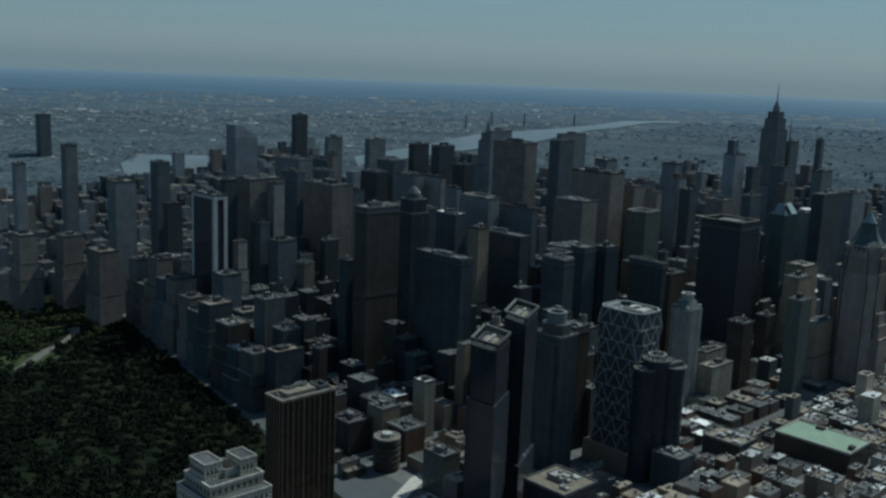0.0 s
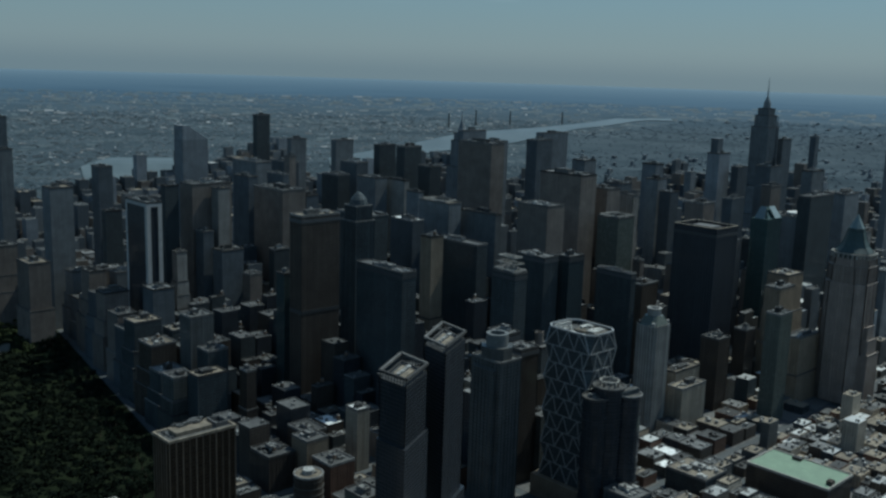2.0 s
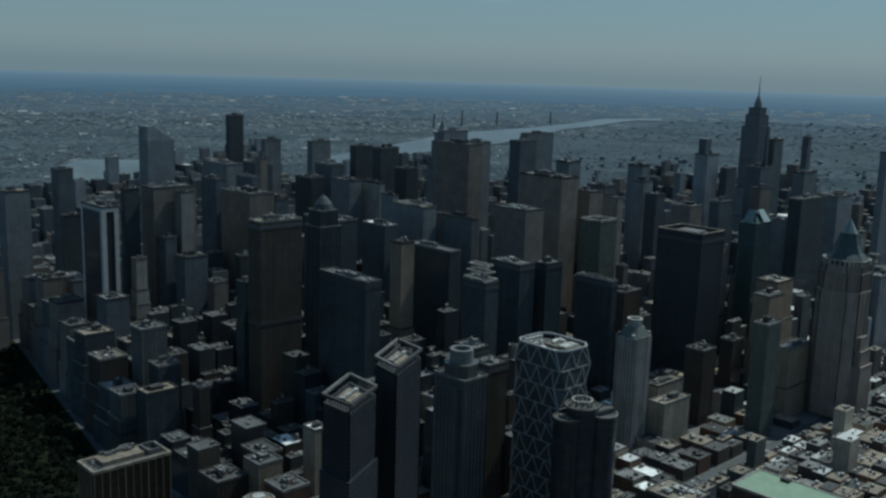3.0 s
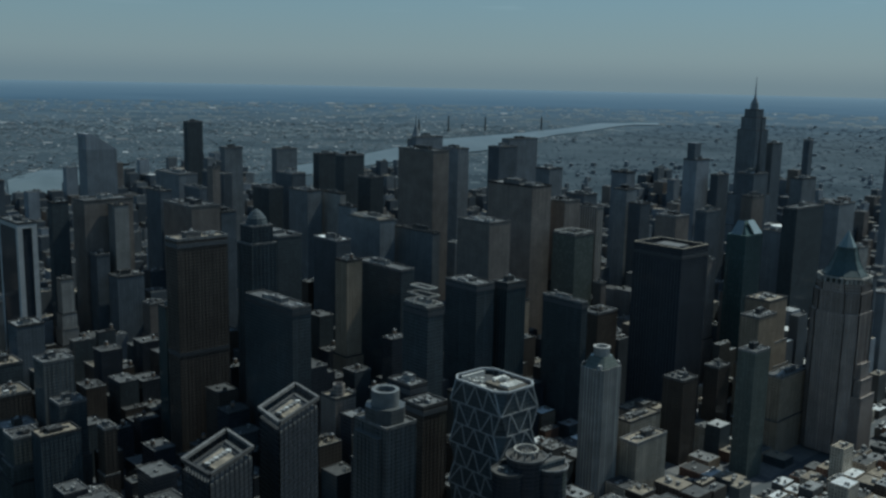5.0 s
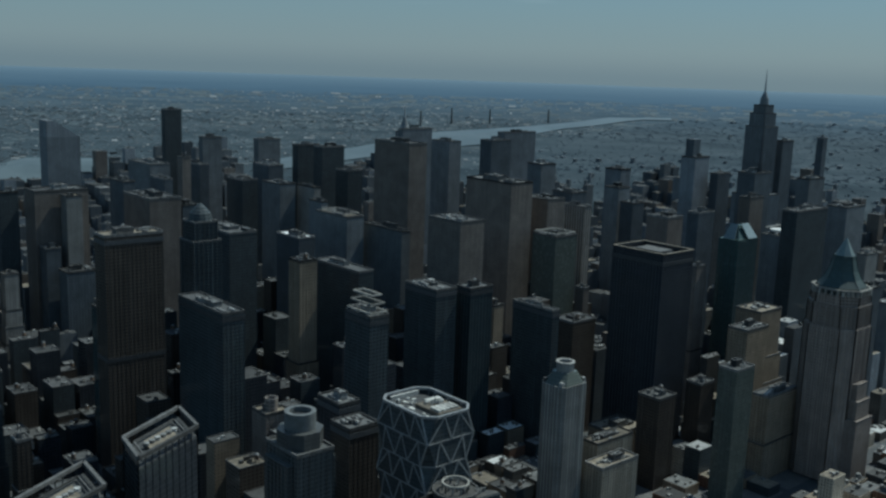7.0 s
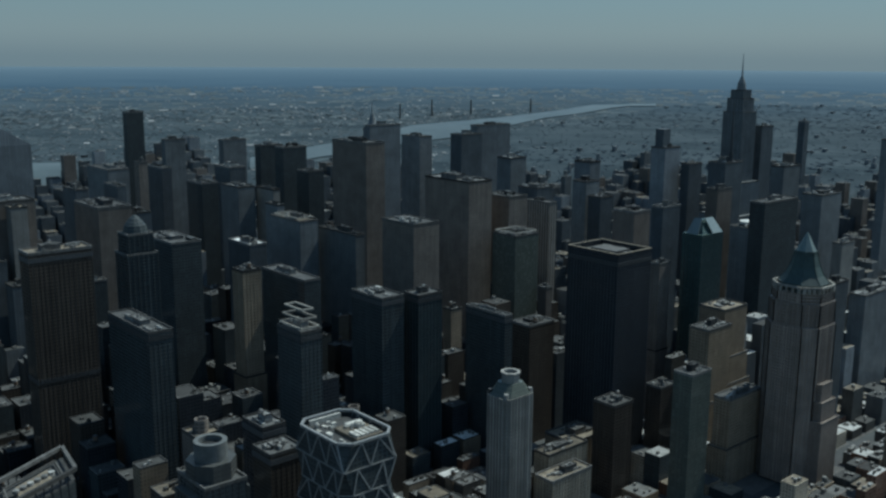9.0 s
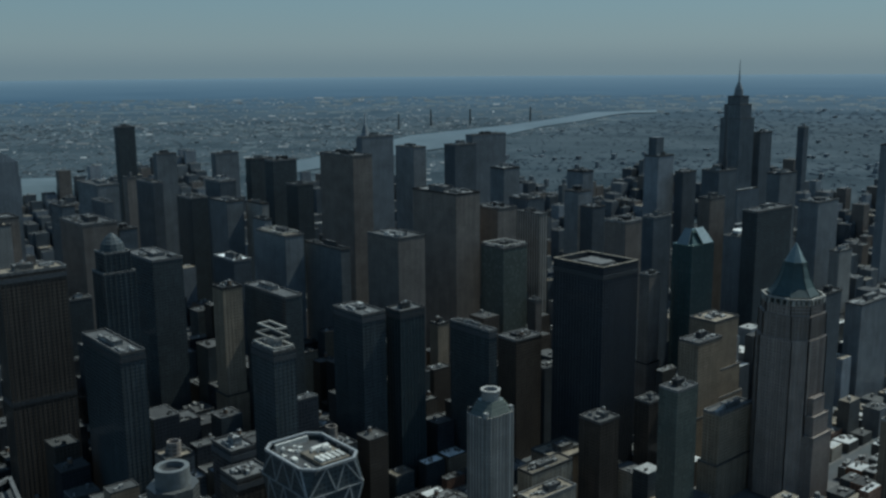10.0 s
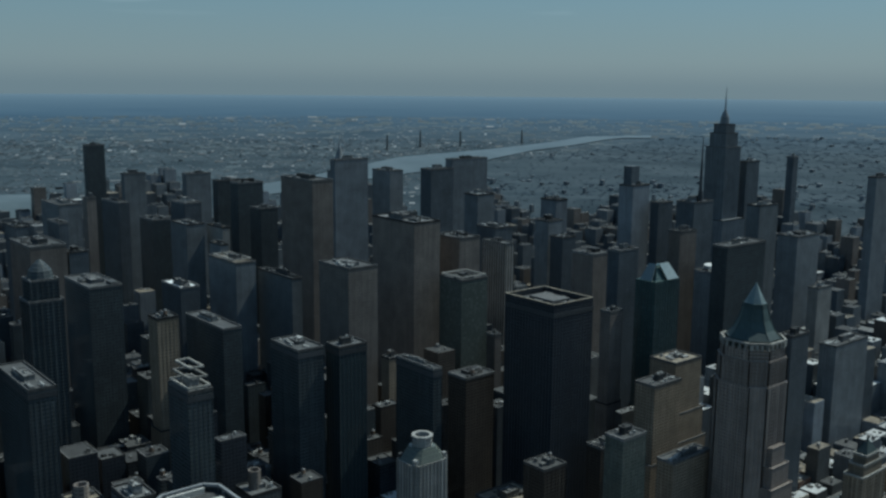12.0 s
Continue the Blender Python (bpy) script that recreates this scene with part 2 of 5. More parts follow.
def add_frame(bm, x0, x1, y0, y1, z0, z1, w):
    """Four bars round a rectangle, butted end to end."""
    add_box(bm, x0, x1, y0, y0 + w, z0, z1)
    add_box(bm, x0, x1, y1 - w, y1, z0, z1)
    add_box(bm, x0, x0 + w, y0 + w, y1 - w, z0, z1)
    add_box(bm, x1 - w, x1, y0 + w, y1 - w, z0, z1)


def add_beam(bm, p, q, w):
    """A square bar from p to q."""
    p, q = Vector(p), Vector(q)
    d = (q - p).normalized()
    side = d.cross(Vector((0, 0, 1)))
    side = side.normalized() * w / 2 if side.length > 1e-3 else Vector((w / 2, 0, 0))
    up = d.cross(side).normalized() * w / 2
    a = [bm.verts.new(p + s * side + u * up) for s, u in ((-1, -1), (1, -1), (1, 1), (-1, 1))]
    b = [bm.verts.new(q + s * side + u * up) for s, u in ((-1, -1), (1, -1), (1, 1), (-1, 1))]
    bm.faces.new(a)
    bm.faces.new(b[::-1])
    for i in range(4):
        bm.faces.new((a[i], b[i], b[(i + 1) % 4], a[(i + 1) % 4]))


def mesh_of(name, bm, material):
    bmesh.ops.recalc_face_normals(bm, faces=bm.faces[:])
    me = bpy.data.meshes.new(name)
    bm.to_mesh(me)
    bm.free()
    me.materials.append(material)
    return me


def part(name, bm, material, parent, label=""):
    ob = new(name, mesh_of(name, bm, material))
    ob.parent = parent
    if label:
        ob["label"] = label
    return ob


def thing(name, label, category, x, y, z, group="", kind=""):
    ob = new(name)
    ob.empty_display_size = 5
    ob.location = (x, y, z)
    return tagged(ob, label, category, group, kind)


# ---- ground ----
RISE = ((0, -8), (880, -8), (1000, 22), (1150, 85), (1300, 119), (1500, 144), (1750, 157), (2100, 162), (3000, 163), (4700, 160))
CENTRE = (0.0, -180.0)


def land(x, y):
    """The height of the ground: flat under the city, rising beyond it."""
    d = math.hypot(x - CENTRE[0], y - CENTRE[1])
    for (a, za), (b, zb) in zip(RISE, RISE[1:]):
        if d <= b:
            k = (d - a) / (b - a)
            return za + (zb - za) * k
    return RISE[-1][1]


def ground_sheet():
    """One sheet from behind the camera to the horizon, in rings that follow the rise."""
    radii = [0, 150, 300, 450, 600, 750, 820, 880, 910, 940, 970, 1000, 1050, 1100, 1150, 1200, 1250, 1300, 1350, 1400, 1450, 1500, 1560, 1620, 1680, 1750, 1850, 1950, 2100, 2400, 3000, 3800, 4700]
    n = 96
    verts, faces = [(CENTRE[0], CENTRE[1], GROUND)], []
    for r in radii[1:]:
        for i in range(n):
            a = 2 * math.pi * i / n
            x, y = CENTRE[0] + r * math.cos(a), CENTRE[1] + r * math.sin(a)
            verts.append((x, y, land(x, y)))
    for i in range(n):
        faces.append((0, 1 + i, 1 + (i + 1) % n))
    for k in range(len(radii) - 2):
        for i in range(n):
            a, b = 1 + k * n + i, 1 + k * n + (i + 1) % n
            faces.append((a, a + n, b + n, b))
    me = bpy.data.meshes.new("ground")
    me.from_pydata(verts, [], faces)
    k = Nodes("city_ground")
    pos = k.t.nodes.new("ShaderNodeNewGeometry").outputs["Position"]
    big = k.ramp(k.noise(pos, 0.006, 5.0), 0.4, 0.6)
    mid = k.ramp(k.noise(pos, 0.05, 5.0), 0.35, 0.65)
    c = k.mix(big, k.mix(mid, (0.035, 0.037, 0.04), (0.05, 0.053, 0.057)), k.mix(mid, (0.04, 0.05, 0.05), (0.065, 0.07, 0.072)))
    me.materials.append(k.done(c, 0.9))
    tagged(new("ground", me), "dark asphalt and built-up ground reaching the hazy horizon", "ground", kind="structure")


ground_sheet()
random.seed(11)

TAKEN = []


def roof_plant(bm, x0, x1, y0, y1, z, count):
    for _ in range(count):
        w, d, h = random.uniform(0.06, 0.2) * (x1 - x0), random.uniform(0.06, 0.22) * (y1 - y0), random.uniform(0.5, 1.8)
        x, y = random.uniform(x0 + 0.6, x1 - w - 0.6), random.uniform(y0 + 0.6, y1 - d - 0.6)
        add_box(bm, x, x + w, y, y + d, z, z + h)
        if random.random() < 0.35:
            add_prism(bm, ring_points(x + w / 2, y + d / 2, min(w, d) * 0.35, 8), z + h, z + h + 0.5)


TANK = {}


def water_tank(root, x, y, z):
    """A wooden tank on four legs with a conical lid."""
    if not TANK:
        bm = bmesh.new()
        add_prism(bm, ring_points(0, 0, 1.05, 12), 1.5, 3.6)
        TANK["water_tank"] = mesh_of("water_tank", bm, WOODTANK)
        bm = bmesh.new()
        add_prism(bm, ring_points(0, 0, 1.18, 12), 3.6, 4.4, ring_points(0, 0, 0.05, 12))
        TANK["lid"] = mesh_of("lid", bm, DARKMETAL)
        bm = bmesh.new()
        add_box(bm, -0.1, 0.1, -0.1, 0.1, 0, 1.5)
        TANK["leg"] = mesh_of("leg", bm, DARKMETAL)
    body = new("water_tank", TANK["water_tank"])
    body.location, body.parent = (x, y, z), root
    body["label"] = "weathered wooden water tank"
    lid = new("lid", TANK["lid"])
    lid.parent = body
    for sx, sy in ((-0.7, -0.7), (0.7, -0.7), (0.7, 0.7), (-0.7, 0.7)):
        leg = new("leg", TANK["leg"])
        leg.location, leg.parent = (sx, sy, 0), body


def roof_on(root, x0, x1, y0, y1, z, roof, rim=0.9, plant=6, house=True, tank=False):
    """Deck, parapet, lift house and plant on a flat roof; places are local to the thing."""
    bm = bmesh.new()
    add_box(bm, x0 + 0.35, x1 - 0.35, y0 + 0.35, y1 - 0.35, z - 0.2, z + 0.15)
    part("roof", bm, roof, root)
    bm = bmesh.new()
    add_frame(bm, x0 - 0.12, x1 + 0.12, y0 - 0.12, y1 + 0.12, z - 0.5, z + rim, 0.45)
    part("parapet", bm, PARAPET, root)
    if house:
        fx, fy = random.uniform(0.25, 0.4), random.uniform(0.25, 0.45)
        cx, cy = x0 + (x1 - x0) * random.uniform(0.4, 0.6), y0 + (y1 - y0) * random.uniform(0.4, 0.6)
        hw, hd, hh = (x1 - x0) * fx / 2, (y1 - y0) * fy / 2, random.uniform(1.6, 3.4)
        bm = bmesh.new()
        add_box(bm, cx - hw, cx + hw, cy - hd, cy + hd, z + 0.15, z + hh)
        pent = part("penthouse", bm, EQUIP if random.random() < 0.5 else PARAPET, root)
        bm = bmesh.new()
        add_frame(bm, cx - hw - 0.15, cx + hw + 0.15, cy - hd - 0.15, cy + hd + 0.15, z + hh, z + hh + 0.35, 0.3)
        part("coping", bm, PARAPET, pent)
        bm = bmesh.new()
        for _ in range(3):
            ux, uy, s = cx + hw * random.uniform(-0.8, 0.3), cy + hd * random.uniform(-0.8, 0.3), random.uniform(0.3, 0.5)
            add_box(bm, ux, ux + hw * s, uy, uy + hd * s, z + hh, z + hh + random.uniform(0.4, 1.1))
        tagged(part("cooling_unit", bm, EQUIP, pent), kind="stuff")
    if plant:
        bm = bmesh.new()
        roof_plant(bm, x0 + 0.6, x1 - 0.6, y0 + 0.6, y1 - 0.6, z + 0.15, plant)
        tagged(part("rooftop_plant", bm, EQUIP, root), kind="stuff")
    if tank:
        water_tank(root, x0 + (x1 - x0) * random.uniform(0.2, 0.8), y0 + (y1 - y0) * random.uniform(0.2, 0.8), z + 0.15)


def ledges(root, x0, x1, y0, y1, z0, z1, step, out, material):
    """Thin storey ledges round a shaft, one joined part."""
    bm = bmesh.new()
    z = z0
    while z < z1 - 0.4:
        add_frame(bm, x0 - out, x1 + out, y0 - out, y1 + out, z, z + 0.28, out + 0.05)
        z += step
    tagged(part("storey_ledge", bm, material, root), kind="stuff")


def fins(root, x0, x1, y0, y1, z0, z1, step, out, width, material, name="pier"):
    """Upright piers on the four walls of a shaft, one joined part."""
    bm = bmesh.new()
    nx, ny = max(2, round((x1 - x0) / step)), max(2, round((y1 - y0) / step))
    for i in range(nx + 1):
        x = x0 + (x1 - x0 - width) * i / nx
        add_box(bm, x, x + width, y0 - out, y0, z0, z1)
        add_box(bm, x, x + width, y1, y1 + out, z0, z1)
    for i in range(1, ny):
        y = y0 + (y1 - y0 - width) * i / ny
        add_box(bm, x0 - out, x0, y, y + width, z0, z1)
        add_box(bm, x1, x1 + out, y, y + width, z0, z1)
    tagged(part(name, bm, material, root), kind="stuff")


WORDS = {
    "black": "black glass", "dark": "dark grey", "navy": "dark blue glass", "grey": "grey concrete", "pale": "pale stone", "brown": "brown stone",
    "beige": "beige brick", "greyblue": "blue-grey", "blueglass": "blue glass", "glass": "grey-green glass", "teal": "teal glass", "stripe": "white-striped",
    "haze": "grey", "slate": "slate grey", "smoke": "smoke-grey", "umber": "grey-brown stone", "ash": "pale grey stone", "white": "white stone", "bronze": "bronze glass", "brick": "red brick"}
ROOF_WORDS = ["grey gravel roof", "silver coated roof", "tan roof", "black tar roof", "white roof"]


def tower(x0, x1, y0, y1, top, style, roof=None, tiers=1, crown=True, step=3.2, name="office_tower", label=None, detail=None, plant=7):
    """A tower block: one or more tiers of wall, piers or ledges, parapet, roof deck and plant."""
    cx, cy = (x0 + x1) / 2, (y0 + y1) / 2
    base = min(land(x0, y0), land(x1, y1), land(x0, y1)) - 1.0
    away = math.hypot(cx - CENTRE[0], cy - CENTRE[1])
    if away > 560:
        # far towers swap to lifted greyer tones: distance haze put into the colour
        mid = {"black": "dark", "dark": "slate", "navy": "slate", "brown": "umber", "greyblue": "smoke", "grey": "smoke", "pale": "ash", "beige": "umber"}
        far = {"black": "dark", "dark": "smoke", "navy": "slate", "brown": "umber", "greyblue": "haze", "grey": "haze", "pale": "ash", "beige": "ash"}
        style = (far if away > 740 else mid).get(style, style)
    roof = random.choice((3, 0, 3, 3, 2, 3, 3) if away < 480 else (0, 0, 3, 1, 2, 3, 3)) if roof is None else roof
    shape = "stepped " if tiers > 1 else ("slender " if top - base > 4.5 * max(x1 - x0, y1 - y0) else "broad " if x1 - x0 > 24 else "")
    root = thing(name, label or f"{shape}{WORDS[style]} {name.replace('_', ' ')} with a flat {ROOF_WORDS[roof]}", "tower" if "tower" in name else "building", cx, cy, base)
    TAKEN.append((x0 - 1, x1 + 1, y0 - 1, y1 + 1))
    h = top - base
    a, b, c, d = x0 - cx, x1 - cx, y0 - cy, y1 - cy
    z = 0.0
    for k in range(tiers):
        # wide tiers below, the shaft fitted to the camera's view on top
        grow = (tiers - 1 - k) * 0.16
        z1 = h if k == tiers - 1 else h * (0.45 + 0.4 * k / max(1, tiers - 1))
        gx, gy = (b - a) * grow / 2, (d - c) * grow / 2
        bm = bmesh.new()
        add_box(bm, a - gx, b + gx, c - gy, d + gy, z - (0 if k == 0 else 0.4), z1)
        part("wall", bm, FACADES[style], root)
        near = away < 520
        if near and z1 - z > 6:
            pick = detail or "fins"
            trim = DARKMETAL if style in ("black", "navy", "bronze") else FACADES[style]
            if pick == "fins":
                fins(root, a - gx, b + gx, c - gy, d + gy, z + 0.2, z1 - 0.6, step * 0.7, 0.09, 0.3, trim)
            else:
                ledges(root, a - gx, b + gx, c - gy, d + gy, z + 1.5, z1, step * 1.1, 0.18, trim)
        if k == tiers - 1 and near and h > 70 and style in ("brown", "dark", "black", "navy", "grey", "greyblue"):
            # louvred plant storeys under the roof, and halfway down on the tall ones
            for zl in (z1 - 4.2, h * 0.52) if (x1 - x0) > 16 and style in ("brown", "grey") else (z1 - 3.6,):
                bm = bmesh.new()
                add_frame(bm, a - 0.2, b + 0.2, c - 0.2, d + 0.2, zl, zl + 2.2, 0.3)
                part("louvre_band", bm, DARKMETAL, root, "dark louvred plant storey")
        if k < tiers - 1:
            bm = bmesh.new()
            add_frame(bm, a - gx - 0.1, b + gx + 0.1, c - gy - 0.1, d + gy + 0.1, z1 - 0.3, z1 + 0.6, 0.4)
            part("setback_parapet", bm, PARAPET, root)
        z = z1
    if crown:
        roof_on(root, a, b, c, d, h, ROOFS[roof], plant=plant, tank=style in ("beige", "brown", "brick") and random.random() < 0.5)
    return root


# ---- the towers that stand out ----
def diagrid_tower():
    """A faceted glass tower with a steel diagrid: every pane and every brace its own part."""
    x0, x1, y0, y1, top, base = 159.5, 181.5, 65.5, 94.5, 85.0, -8.0
    cx, cy = (x0 + x1) / 2, (y0 + y1) / 2
    root = thing("diagrid_tower", "faceted grey glass tower with a silver triangular steel diagrid", "tower", cx, cy, base)
    TAKEN.append((x0 - 4, x1 + 4, y0 - 4, y1 + 4))
    hx, hy, h, n = (x1 - x0) / 2, (y1 - y0) / 2, top - base, 9
    step = (h - 12) / n

    def outline(k):
        c = 3.8 if (n - k) % 2 == 0 else 0.35
        return [(-hx + c, -hy), (hx - c, -hy), (hx, -hy + c), (hx, hy - c), (hx - c, hy), (-hx + c, hy), (-hx, hy - c), (-hx, -hy + c)]

    bm = bmesh.new()
    add_box(bm, -hx - 3, hx + 3, -hy - 3, hy + 3, 0, 12)
    part("stone_base", bm, FACADES["beige"], root, "beige cast-stone base storeys")
    bm = bmesh.new()
    add_box(bm, -hx + 2.4, hx - 2.4, -hy + 2.4, hy - 2.4, 12, h - 2)
    part("core", bm, FACADES["dark"], root)
    for k in range(n):
        za, zb = 12 + k * step, 12 + (k + 1) * step
        lo, hi = outline(k), outline(k + 1)
        for i in range(8):
            j = (i + 1) % 8
            a, b, c, d = ((*lo[i], za), (*lo[j], za), (*hi[j], zb), (*hi[i], zb))
            wide = i % 2 == 0
            if wide:
                # long sides: a row of upright and hanging triangles
                m = 2 if i in (0, 4) else 3
                pa = [Vector(a).lerp(Vector(b), q / m) for q in range(m + 1)]
                pd = [Vector(d).lerp(Vector(c), (q + 0.5) / m) for q in range(m)]
                tris = [(Vector(a), pd[0], Vector(d))]
                for q in range(m):
                    tris.append((pa[q], pa[q + 1], pd[q]))
                    if q < m - 1:
                        tris.append((pa[q + 1], pd[q + 1], pd[q]))
                tris.append((Vector(b), Vector(c), pd[-1]))
            else:
                tris = [(Vector(a), Vector(b), Vector(c)), (Vector(a), Vector(c), Vector(d))]
            for t in tris:
                if (t[1] - t[0]).cross(t[2] - t[0]).length < 0.4:
                    continue
                bm = bmesh.new()
                mid = (t[0] + t[1] + t[2]) / 3
                out = Vector((mid.x, mid.y, 0)).normalized() * 0.15
                u = [bm.verts.new(p + (mid - p) * 0.05) for p in t]
                w = [bm.verts.new(p + (mid - p) * 0.05 - out) for p in t]
                bm.faces.new(u)
                bm.faces.new(w[::-1])
                for q in range(3):
                    bm.faces.new((u[q], u[(q + 1) % 3], w[(q + 1) % 3], w[q]))
                part("pane", bm, FACADES["dark"], root)
                if wide:
                    for p, q in ((t[0], t[1]), (t[1], t[2])):
                        if abs(p.z - q.z) > 1:
                            bm = bmesh.new()
                            add_beam(bm, p, q, 0.5)
                            part("brace", bm, STEEL, root)
            bm = bmesh.new()
            add_beam(bm, d, c, 0.45)
            part("ring_beam", bm, STEEL, root)
    rim = outline(n)
    bm = bmesh.new()
    for i in range(8):
        add_beam(bm, (*rim[i], h + 0.3), (*rim[(i + 1) % 8], h + 0.3), 0.9)
    part("roof_rim", bm, STEEL, root, "bright silver roof rim")
    bm = bmesh.new()
    add_prism(bm, [(x * 0.97, y * 0.97) for x, y in rim], h - 2.4, h - 1.8)
    part("roof", bm, ROOFS[3], root)
    bm = bmesh.new()
    add_box(bm, -2.5, 8.6, -10.5, 3, h - 1.8, h - 0.5)
    part("plant_deck", bm, ROOFS[2], root, "tan raised plant deck")
    bm = bmesh.new()
    add_box(bm, -6.5, 6.5, hy - 2.6, hy - 1.6, h - 1.8, h + 0.2)
    for q in range(5):
        add_box(bm, -1.8 + 2.0 * q, -0.4 + 2.0 * q, -9.6, -4.5, h - 0.5, h + 0.3)
    add_box(bm, 1.0, 7.6, 0.2, 2.2, h - 0.5, h + 0.6)
    roof_plant(bm, -2, 8, -4, 2.6, h - 0.5, 8)
    roof_plant(bm, -9, 2, 4, 11, h - 1.8, 9)
    roof_plant(bm, -9.5, -4, -9, 4, h - 1.8, 5)
    tagged(part("rooftop_plant", bm, surface("white_roof_plant", (0.5, 0.48, 0.43), (0.3, 0.29, 0.26), 0.8, 0.7, vary=0.5), root), kind="stuff")


def slab_tower(corners, top, label, base=-8.0, shoulder=38, spread=1.22):
    """A dark glass slab whose plan is a parallelogram, with a framed roof garden of plant."""
    cx, cy = sum(p[0] for p in corners) / 4, sum(p[1] for p in corners) / 4
    root = thing("glass_tower", label, "tower", cx, cy, base, group="twin dark glass towers")
    TAKEN.append((min(p[0] for p in corners), max(p[0] for p in corners), min(p[1] for p in corners), max(p[1] for p in corners)))
    loc = [(x - cx, y - cy) for x, y in corners]
    h = top - base
    scaled = lambda k: [(x * k, y * k) for x, y in loc]
    bm = bmesh.new()
    add_prism(bm, loc, 0, h - 4)
    part("wall", bm, FACADES["black"], root)
    bm = bmesh.new()
    add_prism(bm, scaled(spread), 0, shoulder)
    part("podium", bm, FACADES["black"], root)
    for k in range(4):
        (ax, ay), (bx, by) = loc[k], loc[(k + 1) % 4]
        bm = bmesh.new()
        add_beam(bm, (ax, ay, h - 0.4), (bx, by, h - 0.4), 1.0)
        part("roof_rail", bm, PARAPET, root)
        bm = bmesh.new()
        m = 9
        for q in range(m + 1):
            x, y = ax + (bx - ax) * q / m, ay + (by - ay) * q / m
            add_box(bm, x - 0.13, x + 0.13, y - 0.16, y + 0.16, shoulder, h - 0.6)
        tagged(part("mullion", bm, FACADES["black"], root), kind="stuff")
        bm = bmesh.new()
        (px, py), (qx, qy) = scaled(0.72)[k], scaled(0.72)[(k + 1) % 4]
        add_beam(bm, (px, py, h - 2.2), (qx, qy, h - 2.2), 0.45)
        part("inner_rail", bm, PARAPET, root)
    bm = bmesh.new()
    add_prism(bm, scaled(0.98), h - 4, h - 3.4)
    part("roof", bm, ROOFS[3], root)
    bm = bmesh.new()
    add_prism(bm, scaled(0.45), h - 3.4, h - 2.4)
    part("roof_well", bm, ROOFS[2], root, "tan plant deck")
    bm = bmesh.new()
    (ax, ay), (bx, by) = loc[1], loc[2]
    for q in range(6):
        f = -0.3 + 0.12 * q
        add_prism(bm, ring_points((bx - ax) * f * 0.8, (by - ay) * f * 0.8, 0.9, 10), h - 2.4, h - 1.5)
    tagged(part("rooftop_fan", bm, EQUIP, root), kind="stuff")


def pier_tower():
    """A bronze glass slab with pale full-height piers, each its own part."""
    x0, x1, y0, y1, top, base = -33.5, -2.6, 129.7, 143.2, 58.6, -8.0
    cx, cy = (x0 + x1) / 2, (y0 + y1) / 2
    root = thing("hotel_tower", "bronze glass slab tower with full-height golden piers and cluttered roof", "tower", cx, cy, base)
    TAKEN.append((x0 - 3, x1 + 3, y0 - 3, y1 + 3))
    a, b, c, d, h = x0 - cx, x1 - cx, y0 - cy, y1 - cy, top - base
    bm = bmesh.new()
    add_box(bm, a, b, c, d, 0, h)
    part("wall", bm, FACADES["bronze"], root)
    trim = surface("golden_bronze_pier", (0.2, 0.17, 0.13), (0.14, 0.115, 0.085), 0.4, 0.45, 0.3)
    bm = bmesh.new()
    add_box(bm, -0.16, 0.16, -0.2, 0.2, 0, h - 0.3)
    me = mesh_of("pier", bm, trim)
    spots = [(a + (b - a) * i / 10, s) for i in range(11) for s in (c - 0.2, d + 0.2)] + [(s, c + (d - c) * i / 6) for i in range(1, 6) for s in (a - 0.2, b + 0.2)]
    for x, y in spots:
        p = new("pier", me)
        p.location, p.parent = (x, y, 0), root
    bm = bmesh.new()
    add_frame(bm, a - 0.5, b + 0.5, c - 0.5, d + 0.5, h - 0.3, h + 0.9, 0.9)
    part("parapet", bm, ROOFS[2], root, "tan coping round the roof")
    bm = bmesh.new()
    add_box(bm, a + 0.5, b - 0.5, c + 0.5, d - 0.5, h, h + 0.2)
    part("roof", bm, ROOFS[3], root)
    bm = bmesh.new()
    add_box(bm, a + 5, b - 9, c + 3.4, d - 3.2, h + 0.2, h + 2.0)
    part("roof_deck", bm, ROOFS[2], root, "tan raised roof deck")
    bm = bmesh.new()
    add_frame(bm, b - 7.5, b - 1.5, c + 3, d - 2.5, h + 0.2, h + 2.4, 0.5)
    part("plant_screen", bm, PARAPET, root)
    bm = bmesh.new()
    roof_plant(bm, a + 6, b - 9, d - 6, d - 0.8, h + 2.0, 26)
    roof_plant(bm, a + 1, a + 5, c + 1, d - 1, h + 0.2, 7)
    tagged(part("rooftop_plant", bm, EQUIP, root), kind="stuff")


